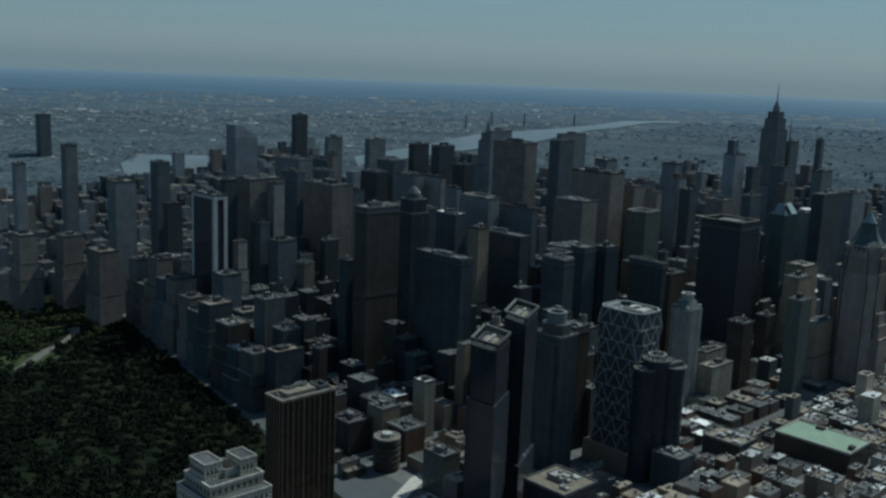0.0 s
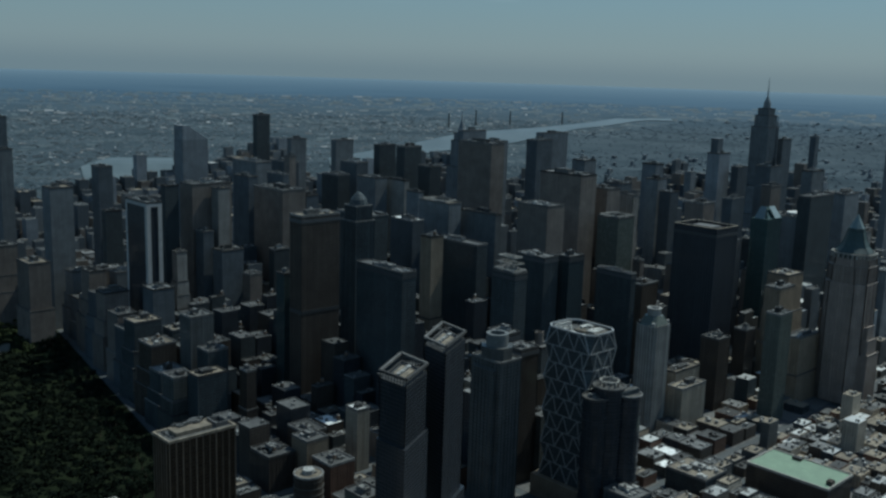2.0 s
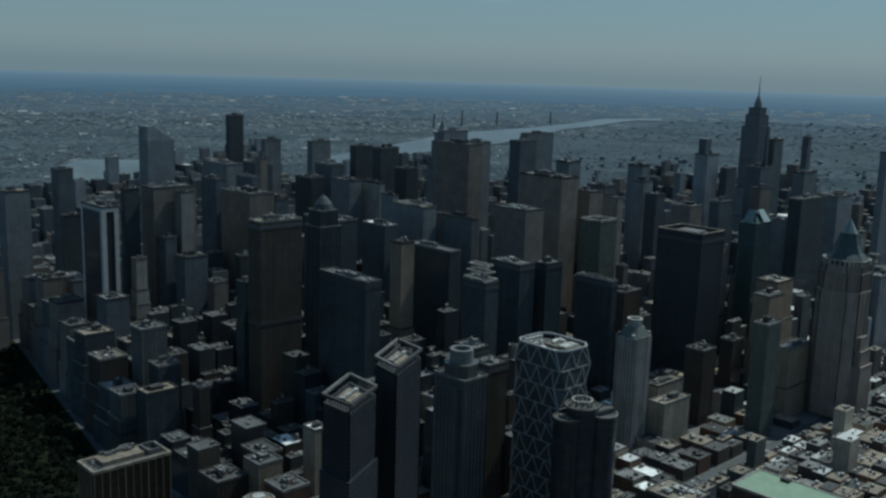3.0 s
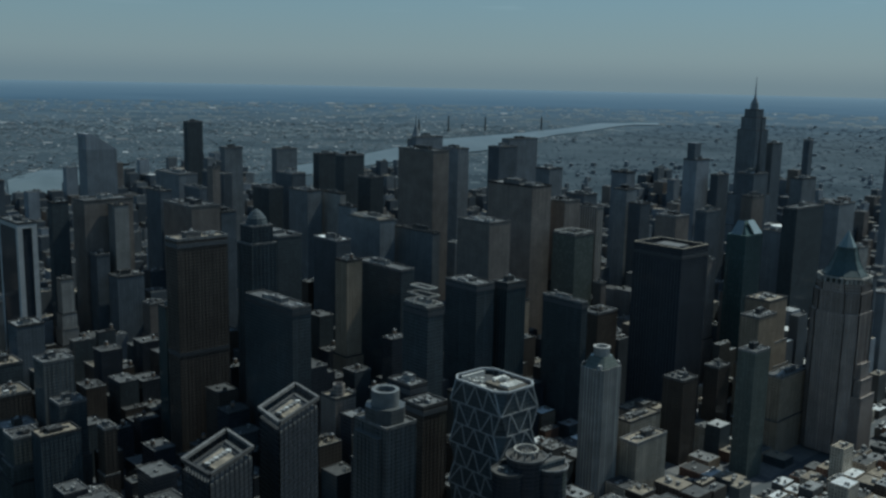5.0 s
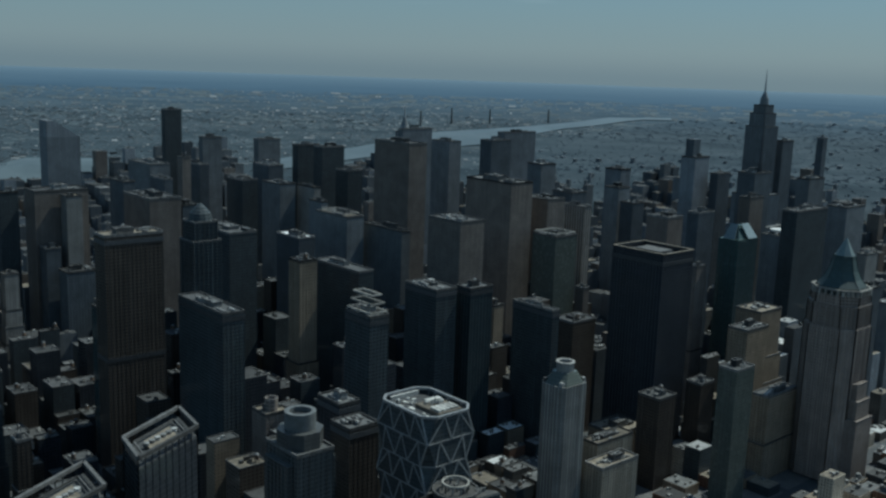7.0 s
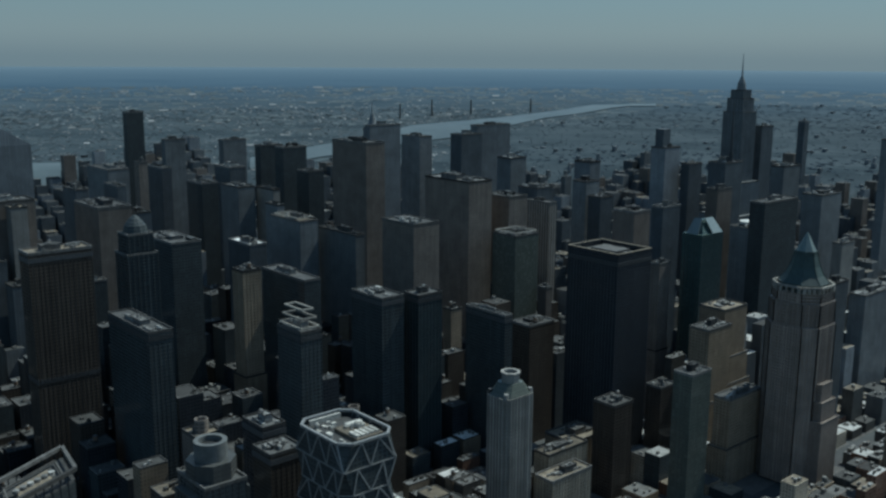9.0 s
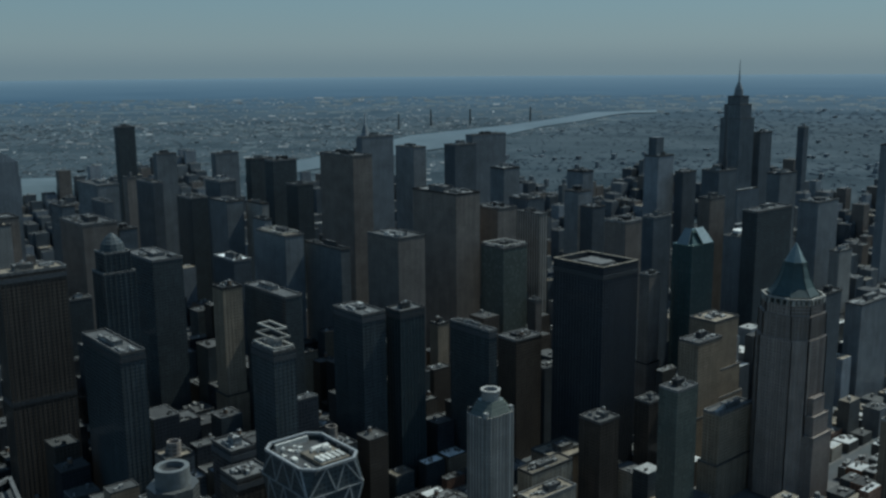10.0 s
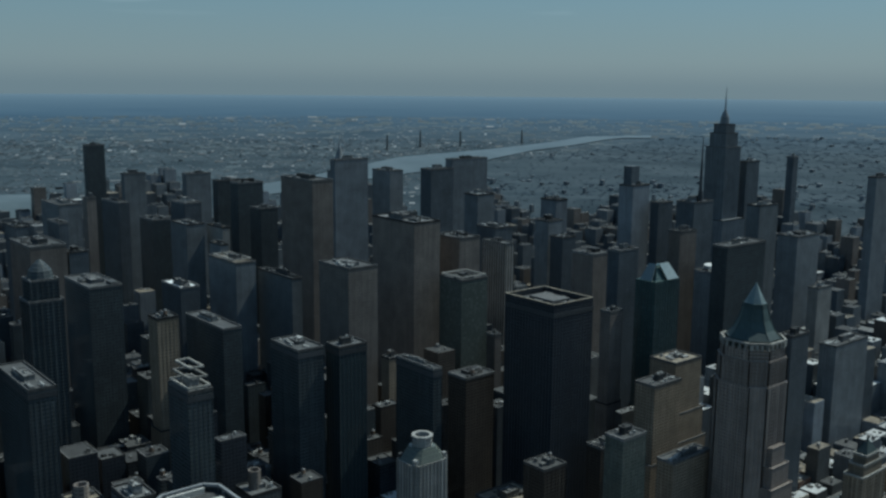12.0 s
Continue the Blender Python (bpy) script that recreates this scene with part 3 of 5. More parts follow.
def ring_tower():
    """A blue-grey tower with notched corners and a hollow drum on top."""
    cx, cy, base = 130.5, 101.4, -9.0
    root = thing("drum_tower", "blue-grey glass tower with notched corners and a round hollow drum", "tower", cx, cy, base)
    TAKEN.append((cx - 12, cx + 12, cy - 12, cy + 12))
    bm = bmesh.new()
    add_box(bm, -7.5, 7.5, -10.0, 10.0, 0, 81)
    part("wall", bm, FACADES["grey"], root)
    bm = bmesh.new()
    add_box(bm, -10.0, 10.0, -7.5, 7.5, 0, 77)
    part("wall", bm, FACADES["grey"], root)
    fins(root, -7.5, 7.5, -10.0, 10.0, 1, 80, 2.5, 0.25, 0.5, FACADES["dark"])
    fins(root, -10.0, 10.0, -7.5, 7.5, 1, 76.5, 2.5, 0.25, 0.5, FACADES["dark"])
    bm = bmesh.new()
    add_prism(bm, ring_points(0, 0, 8.4, 8, math.pi / 8), 60, 87.2)
    part("upper_shaft", bm, FACADES["grey"], root)
    bm = bmesh.new()
    add_frame(bm, -7.8, 7.8, -10.3, 10.3, 80.6, 81.8, 0.5)
    part("shoulder_parapet", bm, PARAPET, root)
    n = 32
    bm = bmesh.new()
    loop = [[bm.verts.new((x, y, z)) for x, y in ring_points(0, 0, r, n)] for r, z in ((5.6, 87), (5.6, 93.5), (4.0, 93.5), (4.0, 87))]
    for i in range(n):
        j = (i + 1) % n
        for k in range(4):
            m = (k + 1) % 4
            bm.faces.new((loop[k][i], loop[k][j], loop[m][j], loop[m][i]))
    part("drum", bm, surface("pale_drum_panel", (0.17, 0.175, 0.17), (0.12, 0.125, 0.12), 0.5, 0.6), root, "pale hollow drum")
    bm = bmesh.new()
    add_prism(bm, ring_points(0, 0, 3.98, n), 87, 91.5)
    part("drum_floor", bm, DARKMETAL, root)


def pyramid_tower():
    """The brown brick tower with an arcaded crown and a green copper pyramid."""
    cx, cy, base = 445.4, 61.9, -7.0
    root = thing("pyramid_tower", "brown brick tower with arcaded stone crown and green copper pyramid", "tower", cx, cy, base)
    TAKEN.append((cx - 24, cx + 24, cy - 20, cy + 20))
    octo = lambda r, k=0.35: [(-r, -r * k), (-r * k, -r), (r * k, -r), (r, -r * k), (r, r * k), (r * k, r), (-r * k, r), (-r, r * k)]
    wall = facade("tawny_brick_facade", (0.225, 0.188, 0.16), (0.07, 0.062, 0.057), (0.15, 0.133, 0.118), sill=0.3, pier=0.45, bay=1.3, soft=0.7)
    for r, z0, z1, k in ((14.4, 0, 85, 0.6), (13.9, 85, 97, 0.55), (13.3, 97, 102, 0.5)):
        bm = bmesh.new()
        add_prism(bm, octo(r, k), z0, z1)
        part("wall", bm, wall, root)
        bm = bmesh.new()
        pts = octo(r + 0.15, k)
        for i in range(8):
            (ax, ay), (bx, by) = pts[i], pts[(i + 1) % 8]
            m = max(2, round(math.hypot(bx - ax, by - ay) / 1.9))
            for q in range(m + 1):
                x, y = ax + (bx - ax) * q / m, ay + (by - ay) * q / m
                add_box(bm, x - 0.22, x + 0.22, y - 0.22, y + 0.22, z0 + 0.3, z1 - 0.4)
        tagged(part("pier", bm, wall, root), kind="stuff")
    for w, y0, z0, z1 in ((9.0, -20.5, 0, 36), (7.2, -19.0, 36, 46), (5.4, -17.4, 46, 55)):
        bm = bmesh.new()
        add_box(bm, -w, w, y0, -12.5, z0, z1)
        add_frame(bm, -w - 0.15, w + 0.15, y0 - 0.15, -15.6, z1, z1 + 0.5, 0.4)
        part("side_wing", bm, wall, root)
    pts = octo(13.3, 0.5)
    for i in range(8):
        (ax, ay), (bx, by) = pts[i], pts[(i + 1) % 8]
        m = 4
        for q in range(m):
            x, y = ax + (bx - ax) * (q + 0.5) / m, ay + (by - ay) * (q + 0.5) / m
            bm = bmesh.new()
            add_box(bm, x - 0.6, x + 0.6, y - 0.6, y + 0.6, 102, 104.6)
            part("arcade_pier", bm, STONE, root)
        bm = bmesh.new()
        add_beam(bm, (ax, ay, 105.1), (bx, by, 105.1), 1.0)
        part("arcade_beam", bm, STONE, root, "pale stone crown")
    bm = bmesh.new()
    add_prism(bm, octo(11.8, 0.45), 102, 106)
    part("crown_drum", bm, COPPER, root)
    for r0, r1, za, zb in ((11.6, 8.9, 106, 109.5), (8.9, 6.9, 109.5, 114), (6.9, 5.5, 114, 119.5), (5.5, 5.1, 119.5, 122)):
        bm = bmesh.new()
        add_prism(bm, octo(r0, 0.42), za, zb, octo(r1, 0.42))
        roof = part("copper_roof", bm, COPPER, root, "dark green copper roof tier")
        lo, hi = octo(r0, 0.42), octo(r1, 0.42)
        for q in range(8):
            bm = bmesh.new()
            add_beam(bm, (*lo[q], za), (*hi[q], zb), 0.35)
            part("ridge", bm, COPPER, roof)
    bm = bmesh.new()
    add_prism(bm, octo(4.6, 0.42), 122.0, 131.5, octo(0.15, 0.42))
    part("glass_peak", bm, surface("pale_green_glass_peak", (0.12, 0.15, 0.15), (0.09, 0.115, 0.115), 0.3, 0.6), root, "pale glazed peak")


def stepped_tower(cx, cy, base, tiers, style, label, spire=None, name="stepped_tower", step=2.6):
    """Tiers of (half width x, half width y, height), then a spire of (radius, top)."""
    root = thing(name, label, "tower", cx, cy, base)
    hx, hy = max(t[0] for t in tiers), max(t[1] for t in tiers)
    TAKEN.append((cx - hx, cx + hx, cy - hy, cy + hy))
    z = 0
    for wx, wy, top in tiers:
        bm = bmesh.new()
        add_box(bm, -wx, wx, -wy, wy, z, top - base)
        part("wall", bm, FACADES[style], root)
        if top - base - z > 5:
            fins(root, -wx, wx, -wy, wy, z + 0.2, top - base - 0.3, step, 0.25, 0.5, FACADES[style])
        bm = bmesh.new()
        add_frame(bm, -wx - 0.2, wx + 0.2, -wy - 0.2, wy + 0.2, top - base - 0.5, top - base + 0.5, 0.5)
        part("parapet", bm, STONE if style in ("beige", "pale") else PARAPET, root)
        z = top - base
    if spire:
        lower = z
        for r0, r1, top in spire:
            bm = bmesh.new()
            add_prism(bm, ring_points(0, 0, r0, 12), lower, top - base, ring_points(0, 0, r1, 12))
            part("spire", bm, STEEL if r0 < 3 else FACADES[style], root)
            lower = top - base
    return root


def fluted_tower():
    """A slim tower with cut corners, sloping shoulders and a hollow octagonal crown."""
    cx, cy, base = 284.0, 112.6, -8.0
    root = thing("fluted_tower", "slender grey fluted tower with sloped shoulders and hollow crown", "tower", cx, cy, base)
    TAKEN.append((cx - 10, cx + 10, cy - 8, cy + 8))
    cut = lambda w, d, c: [(-w + c, -d), (w - c, -d), (w, -d + c), (w, d - c), (w - c, d), (-w + c, d), (-w, d - c), (-w, -d + c)]
    shaft = cut(9.4, 7.4, 2.8)
    bm = bmesh.new()
    add_prism(bm, shaft, 0, 70)
    part("wall", bm, FACADES["ash"], root)
    bm = bmesh.new()
    for i in range(8):
        (ax, ay), (bx, by) = shaft[i], shaft[(i + 1) % 8]
        m = max(2, round(math.hypot(bx - ax, by - ay) / 1.8))
        for q in range(m):
            x, y = ax + (bx - ax) * q / m, ay + (by - ay) * q / m
            add_box(bm, x - 0.3, x + 0.3, y - 0.3, y + 0.3, 0, 70.4)
    tagged(part("flute", bm, FACADES["ash"], root), kind="stuff")
    bm = bmesh.new()
    add_prism(bm, cut(8.8, 6.8, 2.6), 70, 75.5, cut(5.0, 4.6, 1.8))
    part("shoulder", bm, FACADES["glass"], root, "sloping grey-green shoulder roof")
    for x, y in ((-7.4, -5.0), (7.4, -5.0), (7.4, 5.0), (-7.4, 5.0)):
        bm = bmesh.new()
        add_box(bm, x - 0.9, x + 0.9, y - 0.9, y + 0.9, 70, 72.2)
        part("corner_block", bm, EQUIP, root)
    bm = bmesh.new()
    loop = [[bm.verts.new((x, y, z)) for x, y in ring_points(0, 0, r, 8, math.pi / 8)] for r, z in ((4.3, 75.4), (4.3, 79), (4.7, 79.4), (4.7, 80.2), (3.3, 80.2), (3.3, 75.4))]
    for i in range(8):
        for k in range(6):
            bm.faces.new((loop[k][i], loop[k][(i + 1) % 8], loop[(k + 1) % 6][(i + 1) % 8], loop[(k + 1) % 6][i]))
    part("crown_ring", bm, FACADES["ash"], root, "hollow octagonal crown")
    bm = bmesh.new()
    add_prism(bm, ring_points(0, 0, 3.25, 8, math.pi / 8), 75.5, 77.6)
    part("crown_floor", bm, DARKMETAL, root)


def stub_tower(x0, x1, y0, y1, top, style, roof, sx, sy, r, stub_top, label):
    """A plain tower with a round plant stub standing on its open roof deck."""
    root = tower(x0, x1, y0, y1, top, style, roof=roof, name="apartment_tower", label=label, plant=4)
    lx, ly = sx - (x0 + x1) / 2, sy - (y0 + y1) / 2
    h0 = top - root.location.z
    n = 16
    bm = bmesh.new()
    loop = [[bm.verts.new((x, y, z)) for x, y in ring_points(lx, ly, q, n)] for q, z in ((r, h0), (r, h0 + stub_top - top), (r - 0.5, h0 + stub_top - top), (r - 0.5, h0))]
    for i in range(n):
        for k in range(4):
            bm.faces.new((loop[k][i], loop[k][(i + 1) % n], loop[(k + 1) % 4][(i + 1) % n], loop[(k + 1) % 4][i]))
    part("plant_stub", bm, FACADES["umber"], root, "round hollow plant enclosure")
    return root


def framed_tower():
    """Black glass faces held between pale stone edges."""
    x0, x1, y0, y1, top, base = 100.0, 111.9, 421.0, 455.0, 112.8, -8.0
    cx, cy = (x0 + x1) / 2, (y0 + y1) / 2
    root = thing("stone_edged_tower", "black glass tower with broad pale stone edges and a flat roof", "tower", cx, cy, base)
    TAKEN.append((x0, x1, y0, y1))
    a, b, c, d, h = x0 - cx, x1 - cx, y0 - cy, y1 - cy, top - base
    bm = bmesh.new()
    add_box(bm, a + 0.4, b - 0.4, c + 0.4, d - 0.4, 0, h - 3)
    part("wall", bm, FACADES["black"], root)
    stone = surface("pale_travertine", (0.5, 0.48, 0.45), (0.42, 0.41, 0.38), 0.2, 0.7)
    w = (b - a) * 0.26
    for px, py, qx, qy in ((a, c, a + w, c + w), (b - w, c, b, c + w), (a, d - w * 0.6, a + w, d), (b - w, d - w * 0.6, b, d)):
        bm = bmesh.new()
        add_box(bm, px, qx, py, qy, 0, h - 3)
        part("stone_edge", bm, stone, root)
    bm = bmesh.new()
    add_box(bm, a, b, c, d, h - 3, h)
    part("stone_cap", bm, stone, root)
    roof_on(root, a, b, c, d, h, ROOFS[0], plant=9)


framed_tower()
stepped_tower(187.2, 287.6, -8.0, [(8, 8, 112), (6.6, 6.6, 122)], "dark", "slender dark grey tower with a rounded top", [(6.4, 5.4, 126), (5.4, 3.0, 129), (3.0, 0.8, 131)], "domed_tower")
diagrid_tower()
slab_tower([(22.8, 62.8), (23.3, 47.7), (43.3, 57.8), (44.6, 75.6)], 96.4, "black glass tower with slanted plan and framed grey roof", shoulder=76, spread=1.12)
slab_tower([(54.2, 71.7), (51.8, 56.3), (74.4, 67.9), (76.9, 85.0)], 102.4, "black glass tower with slanted plan, framed roof and reflections")
pier_tower()
ring_tower()
pyramid_tower()
fluted_tower()
stepped_tower(832.0, 345.0, 15.0, [(26, 22, 60), (18, 16, 92), (12.0, 11.0, 160), (9.6, 8.8, 173), (7.2, 6.8, 181)], "smoke", "tall grey stone tower with setbacks, domed mast and antenna", [(4.6, 3.8, 188), (3.8, 1.2, 194), (1.1, 0.5, 206), (0.5, 0.2, 216)], "antenna_tower", 3.2)
stepped_tower(524.4, 536.5, -10.0, [(11, 11, 110), (8, 8, 138), (6, 6, 146)], "smoke", "grey tower with a tapering steel crown and needle spire", [(5.6, 3.6, 152), (3.6, 1.4, 159), (1.2, 0.15, 171)], "spire_tower", 3.0)


def slant_tower():
    """A blue-grey tower whose roof slopes away from its high edge."""
    x0, x1, y0, y1, hi, lo, base = 198.7, 223.0, 552.0, 568.0, 158.2, 146.0, -8.0
    cx, cy = (x0 + x1) / 2, (y0 + y1) / 2
    root = thing("slant_roof_tower", "blue-grey metal tower with a steeply slanted roof", "tower", cx, cy, base)
    TAKEN.append((x0, x1, y0, y1))
    bm = bmesh.new()
    add_box(bm, x0 - cx, x1 - cx, y0 - cy, y1 - cy, 0, lo - base)
    part("wall", bm, FACADES["haze"], root)
    bm = bmesh.new()
    v = [bm.verts.new(p) for p in ((x0 - cx, y0 - cy, lo - base), (x1 - cx, y0 - cy, lo - base), (x1 - cx, y1 - cy, lo - base), (x0 - cx, y1 - cy, lo - base), (x0 - cx, y0 - cy, hi - base), (x0 - cx, y1 - cy, hi - base), (x0 - cx + 5, y0 - cy, hi - base), (x0 - cx + 5, y1 - cy, hi - base))]
    for f in ((0, 1, 6, 4), (3, 5, 7, 2), (1, 2, 7, 6), (0, 4, 5, 3), (4, 6, 7, 5)):
        bm.faces.new([v[i] for i in f])
    part("slanted_roof", bm, FACADES["haze"], root)


def peak_tower():
    """A teal glass tower with a bright folded glass gable."""
    x0, x1, y0, y1, top, base = 476.0, 498.0, 144.0, 158.0, 107.0, -8.0
    cx, cy, h = (x0 + x1) / 2, (y0 + y1) / 2, 115.0
    root = thing("gabled_glass_tower", "teal glass tower with a bright folded glass gable on top", "tower", cx, cy, base)
    TAKEN.append((x0, x1, y0, y1))
    bm = bmesh.new()
    add_box(bm, x0 - cx, x1 - cx, y0 - cy, y1 - cy, 0, h)
    part("wall", bm, FACADES["teal"], root)
    fins(root, x0 - cx, x1 - cx, y0 - cy, y1 - cy, 1, h - 0.5, 2.4, 0.2, 0.35, DARKMETAL)
    bm = bmesh.new()
    add_prism(bm, [(-8.5, -5.5), (8.5, -5.5), (8.5, 5.5), (-8.5, 5.5)], h, h + 8.0, [(-3.0, -1.0), (4.0, -1.0), (4.0, 2.0), (-3.0, 2.0)])
    part("glass_attic", bm, FACADES["teal"], root, "dark glass attic")
    # two folded panes lean on the attic, one to the north and one to the west
    # light put into their tones: north pane as if shaded, west as if lit
    for quad, tone in ((((-10.2, -3.4, h), (-10.2, 4.8, h), (-4.4, 3.4, h + 9.0), (-4.4, -1.6, h + 9.0)), 0.12), (((-0.5, -7.0, h), (9.6, -7.0, h), (5.4, -2.2, h + 9.0), (-2.6, -2.2, h + 9.0)), 0.34)):
        bm = bmesh.new()
        out = (Vector(quad[1]) - Vector(quad[0])).cross(Vector(quad[3]) - Vector(quad[0])).normalized() * 0.5
        v = [bm.verts.new(Vector(q) + k * out) for k in (0, 1) for q in quad]
        for f in ((3, 2, 1, 0), (4, 5, 6, 7), (0, 1, 5, 4), (1, 2, 6, 5), (2, 3, 7, 6), (3, 0, 4, 7)):
            bm.faces.new([v[i] for i in f])
        part("glass_gable", bm, surface("gable_glass", (tone, tone * 1.15, tone * 1.15), (tone * 0.8, tone * 0.96, tone * 0.98), 0.2, 0.4), root, "folded glazed gable")


def round_end_block(cx, cy, top, r, style, label, base=-8.0):
    """A drum-shaped apartment house with balconies all round."""
    root = thing("round_apartment_tower", label, "building", cx, cy, base)
    TAKEN.append((cx - r, cx + r, cy - r, cy + r))
    bm = bmesh.new()
    add_prism(bm, ring_points(0, 0, r, 24), 0, top - base)
    part("wall", bm, FACADES[style], root)
    z = 3.0
    while z < top - base:
        bm = bmesh.new()
        add_prism(bm, ring_points(0, 0, r + 0.3, 24), z, z + 0.3)
        part("storey_ledge", bm, DARKMETAL if style == "dark" else PARAPET, root)
        z += 3.4
    bm = bmesh.new()
    add_prism(bm, ring_points(0, 0, r - 0.6, 24), top - base, top - base + 0.3)
    part("roof", bm, ROOFS[2], root)
    bm = bmesh.new()
    n, z = 24, top - base
    loop = [[bm.verts.new((x, y, h)) for x, y in ring_points(0, 0, q, n)] for q, h in ((r + 0.1, z - 0.3), (r + 0.1, z + 0.8), (r - 0.5, z + 0.8), (r - 0.5, z - 0.3))]
    for i in range(n):
        for k in range(4):
            bm.faces.new((loop[k][i], loop[k][(i + 1) % n], loop[(k + 1) % 4][(i + 1) % n], loop[(k + 1) % 4][i]))
    part("parapet", bm, PARAPET, root)
    bm = bmesh.new()
    add_prism(bm, ring_points(0, 0, r * 0.4, 12), top - base + 0.3, top - base + 2.6)
    roof_plant(bm, -r * 0.6, r * 0.6, -r * 0.6, r * 0.6, top - base + 0.3, 7)
    tagged(part("rooftop_plant", bm, EQUIP, root), kind="stuff")


def twin_drum_tower():
    """Two dark glass drums joined by a taller core with a ringed roof."""
    cx, cy, base = 164.4, 54.8, -12.5
    root = thing("twin_drum_tower", "dark glass tower of two joined drums with stepped grey-brown roofs", "tower", cx, cy, base)
    TAKEN.append((148, 182, 41, 65))
    cap = surface("dull_roof_slab", (0.075, 0.07, 0.062), (0.045, 0.044, 0.042), 0.3)
    for x, y, r, top in ((-7.2, 3.6, 6.3, 69.0), (8.2, -4.6, 6.6, 69.5), (0.6, 1.6, 7.6, 73.5)):
        n = 20
        bm = bmesh.new()
        add_prism(bm, ring_points(x, y, r, n), 0, top)
        wall = part("wall", bm, FACADES["black"], root)
        z = 4.0
        bm = bmesh.new()
        while z < top - 2:
            add_prism(bm, ring_points(x, y, r + 0.22, n), z, z + 0.3)
            z += 3.2
        tagged(part("storey_ledge", bm, FACADES["black"], wall), kind="stuff")
        bm = bmesh.new()
        add_prism(bm, ring_points(x, y, r + 0.5, n), top, top + 0.5)
        part("roof", bm, cap, root, "dull grey-brown roof slab")
        bm = bmesh.new()
        loop = [[bm.verts.new((px, py, h)) for px, py in ring_points(x, y, q, n)] for q, h in ((r + 0.5, top + 0.5), (r + 0.5, top + 1.1), (r + 0.05, top + 1.1), (r + 0.05, top + 0.5))]
        for i in range(n):
            for k in range(4):
                bm.faces.new((loop[k][i], loop[k][(i + 1) % n], loop[(k + 1) % 4][(i + 1) % n], loop[(k + 1) % 4][i]))
        part("parapet", bm, PARAPET, root)
    bm = bmesh.new()
    add_prism(bm, [(0, -6.0), (13.5, -7.5), (14.0, -5.5), (6.0, 4.0), (0, 5.0)], 69.6, 72.4)
    part("roof_wing", bm, FACADES["dark"], root)
    bm = bmesh.new()
    add_prism(bm, [(0.5, -5.6), (13.0, -7.0), (13.4, -5.7), (6.2, 3.4), (0.5, 4.4)], 72.4, 72.8)
    part("wing_roof", bm, cap, root)
    for k in range(10):
        a = 2 * math.pi * k / 10
        bm = bmesh.new()
        add_box(bm, 0.6 + 4.6 * math.cos(a) - 0.25, 0.6 + 4.6 * math.cos(a) + 0.25, 1.6 + 4.6 * math.sin(a) - 0.25, 1.6 + 4.6 * math.sin(a) + 0.25, 74.0, 76.6)
        part("ring_post", bm, EQUIP, root)
    bm = bmesh.new()
    loop = [[bm.verts.new((px, py, h)) for px, py in ring_points(0.6, 1.6, q, 20)] for q, h in ((4.9, 76.6), (4.9, 77.2), (4.3, 77.2), (4.3, 76.6))]
    for i in range(20):
        for k in range(4):
            bm.faces.new((loop[k][i], loop[k][(i + 1) % 20], loop[(k + 1) % 4][(i + 1) % 20], loop[(k + 1) % 4][i]))
    part("roof_ring", bm, STONE, root, "pale open roof ring")
    bm = bmesh.new()
    roof_plant(bm, -2.6, 3.8, -1.4, 4.6, 74.0, 8)
    roof_plant(bm, -11, -3.5, 0.5, 7, 69.5, 12)
    roof_plant(bm, 3, 11, -5.5, -1, 72.8, 14)
    tagged(part("rooftop_plant", bm, EQUIP, root), kind="stuff")


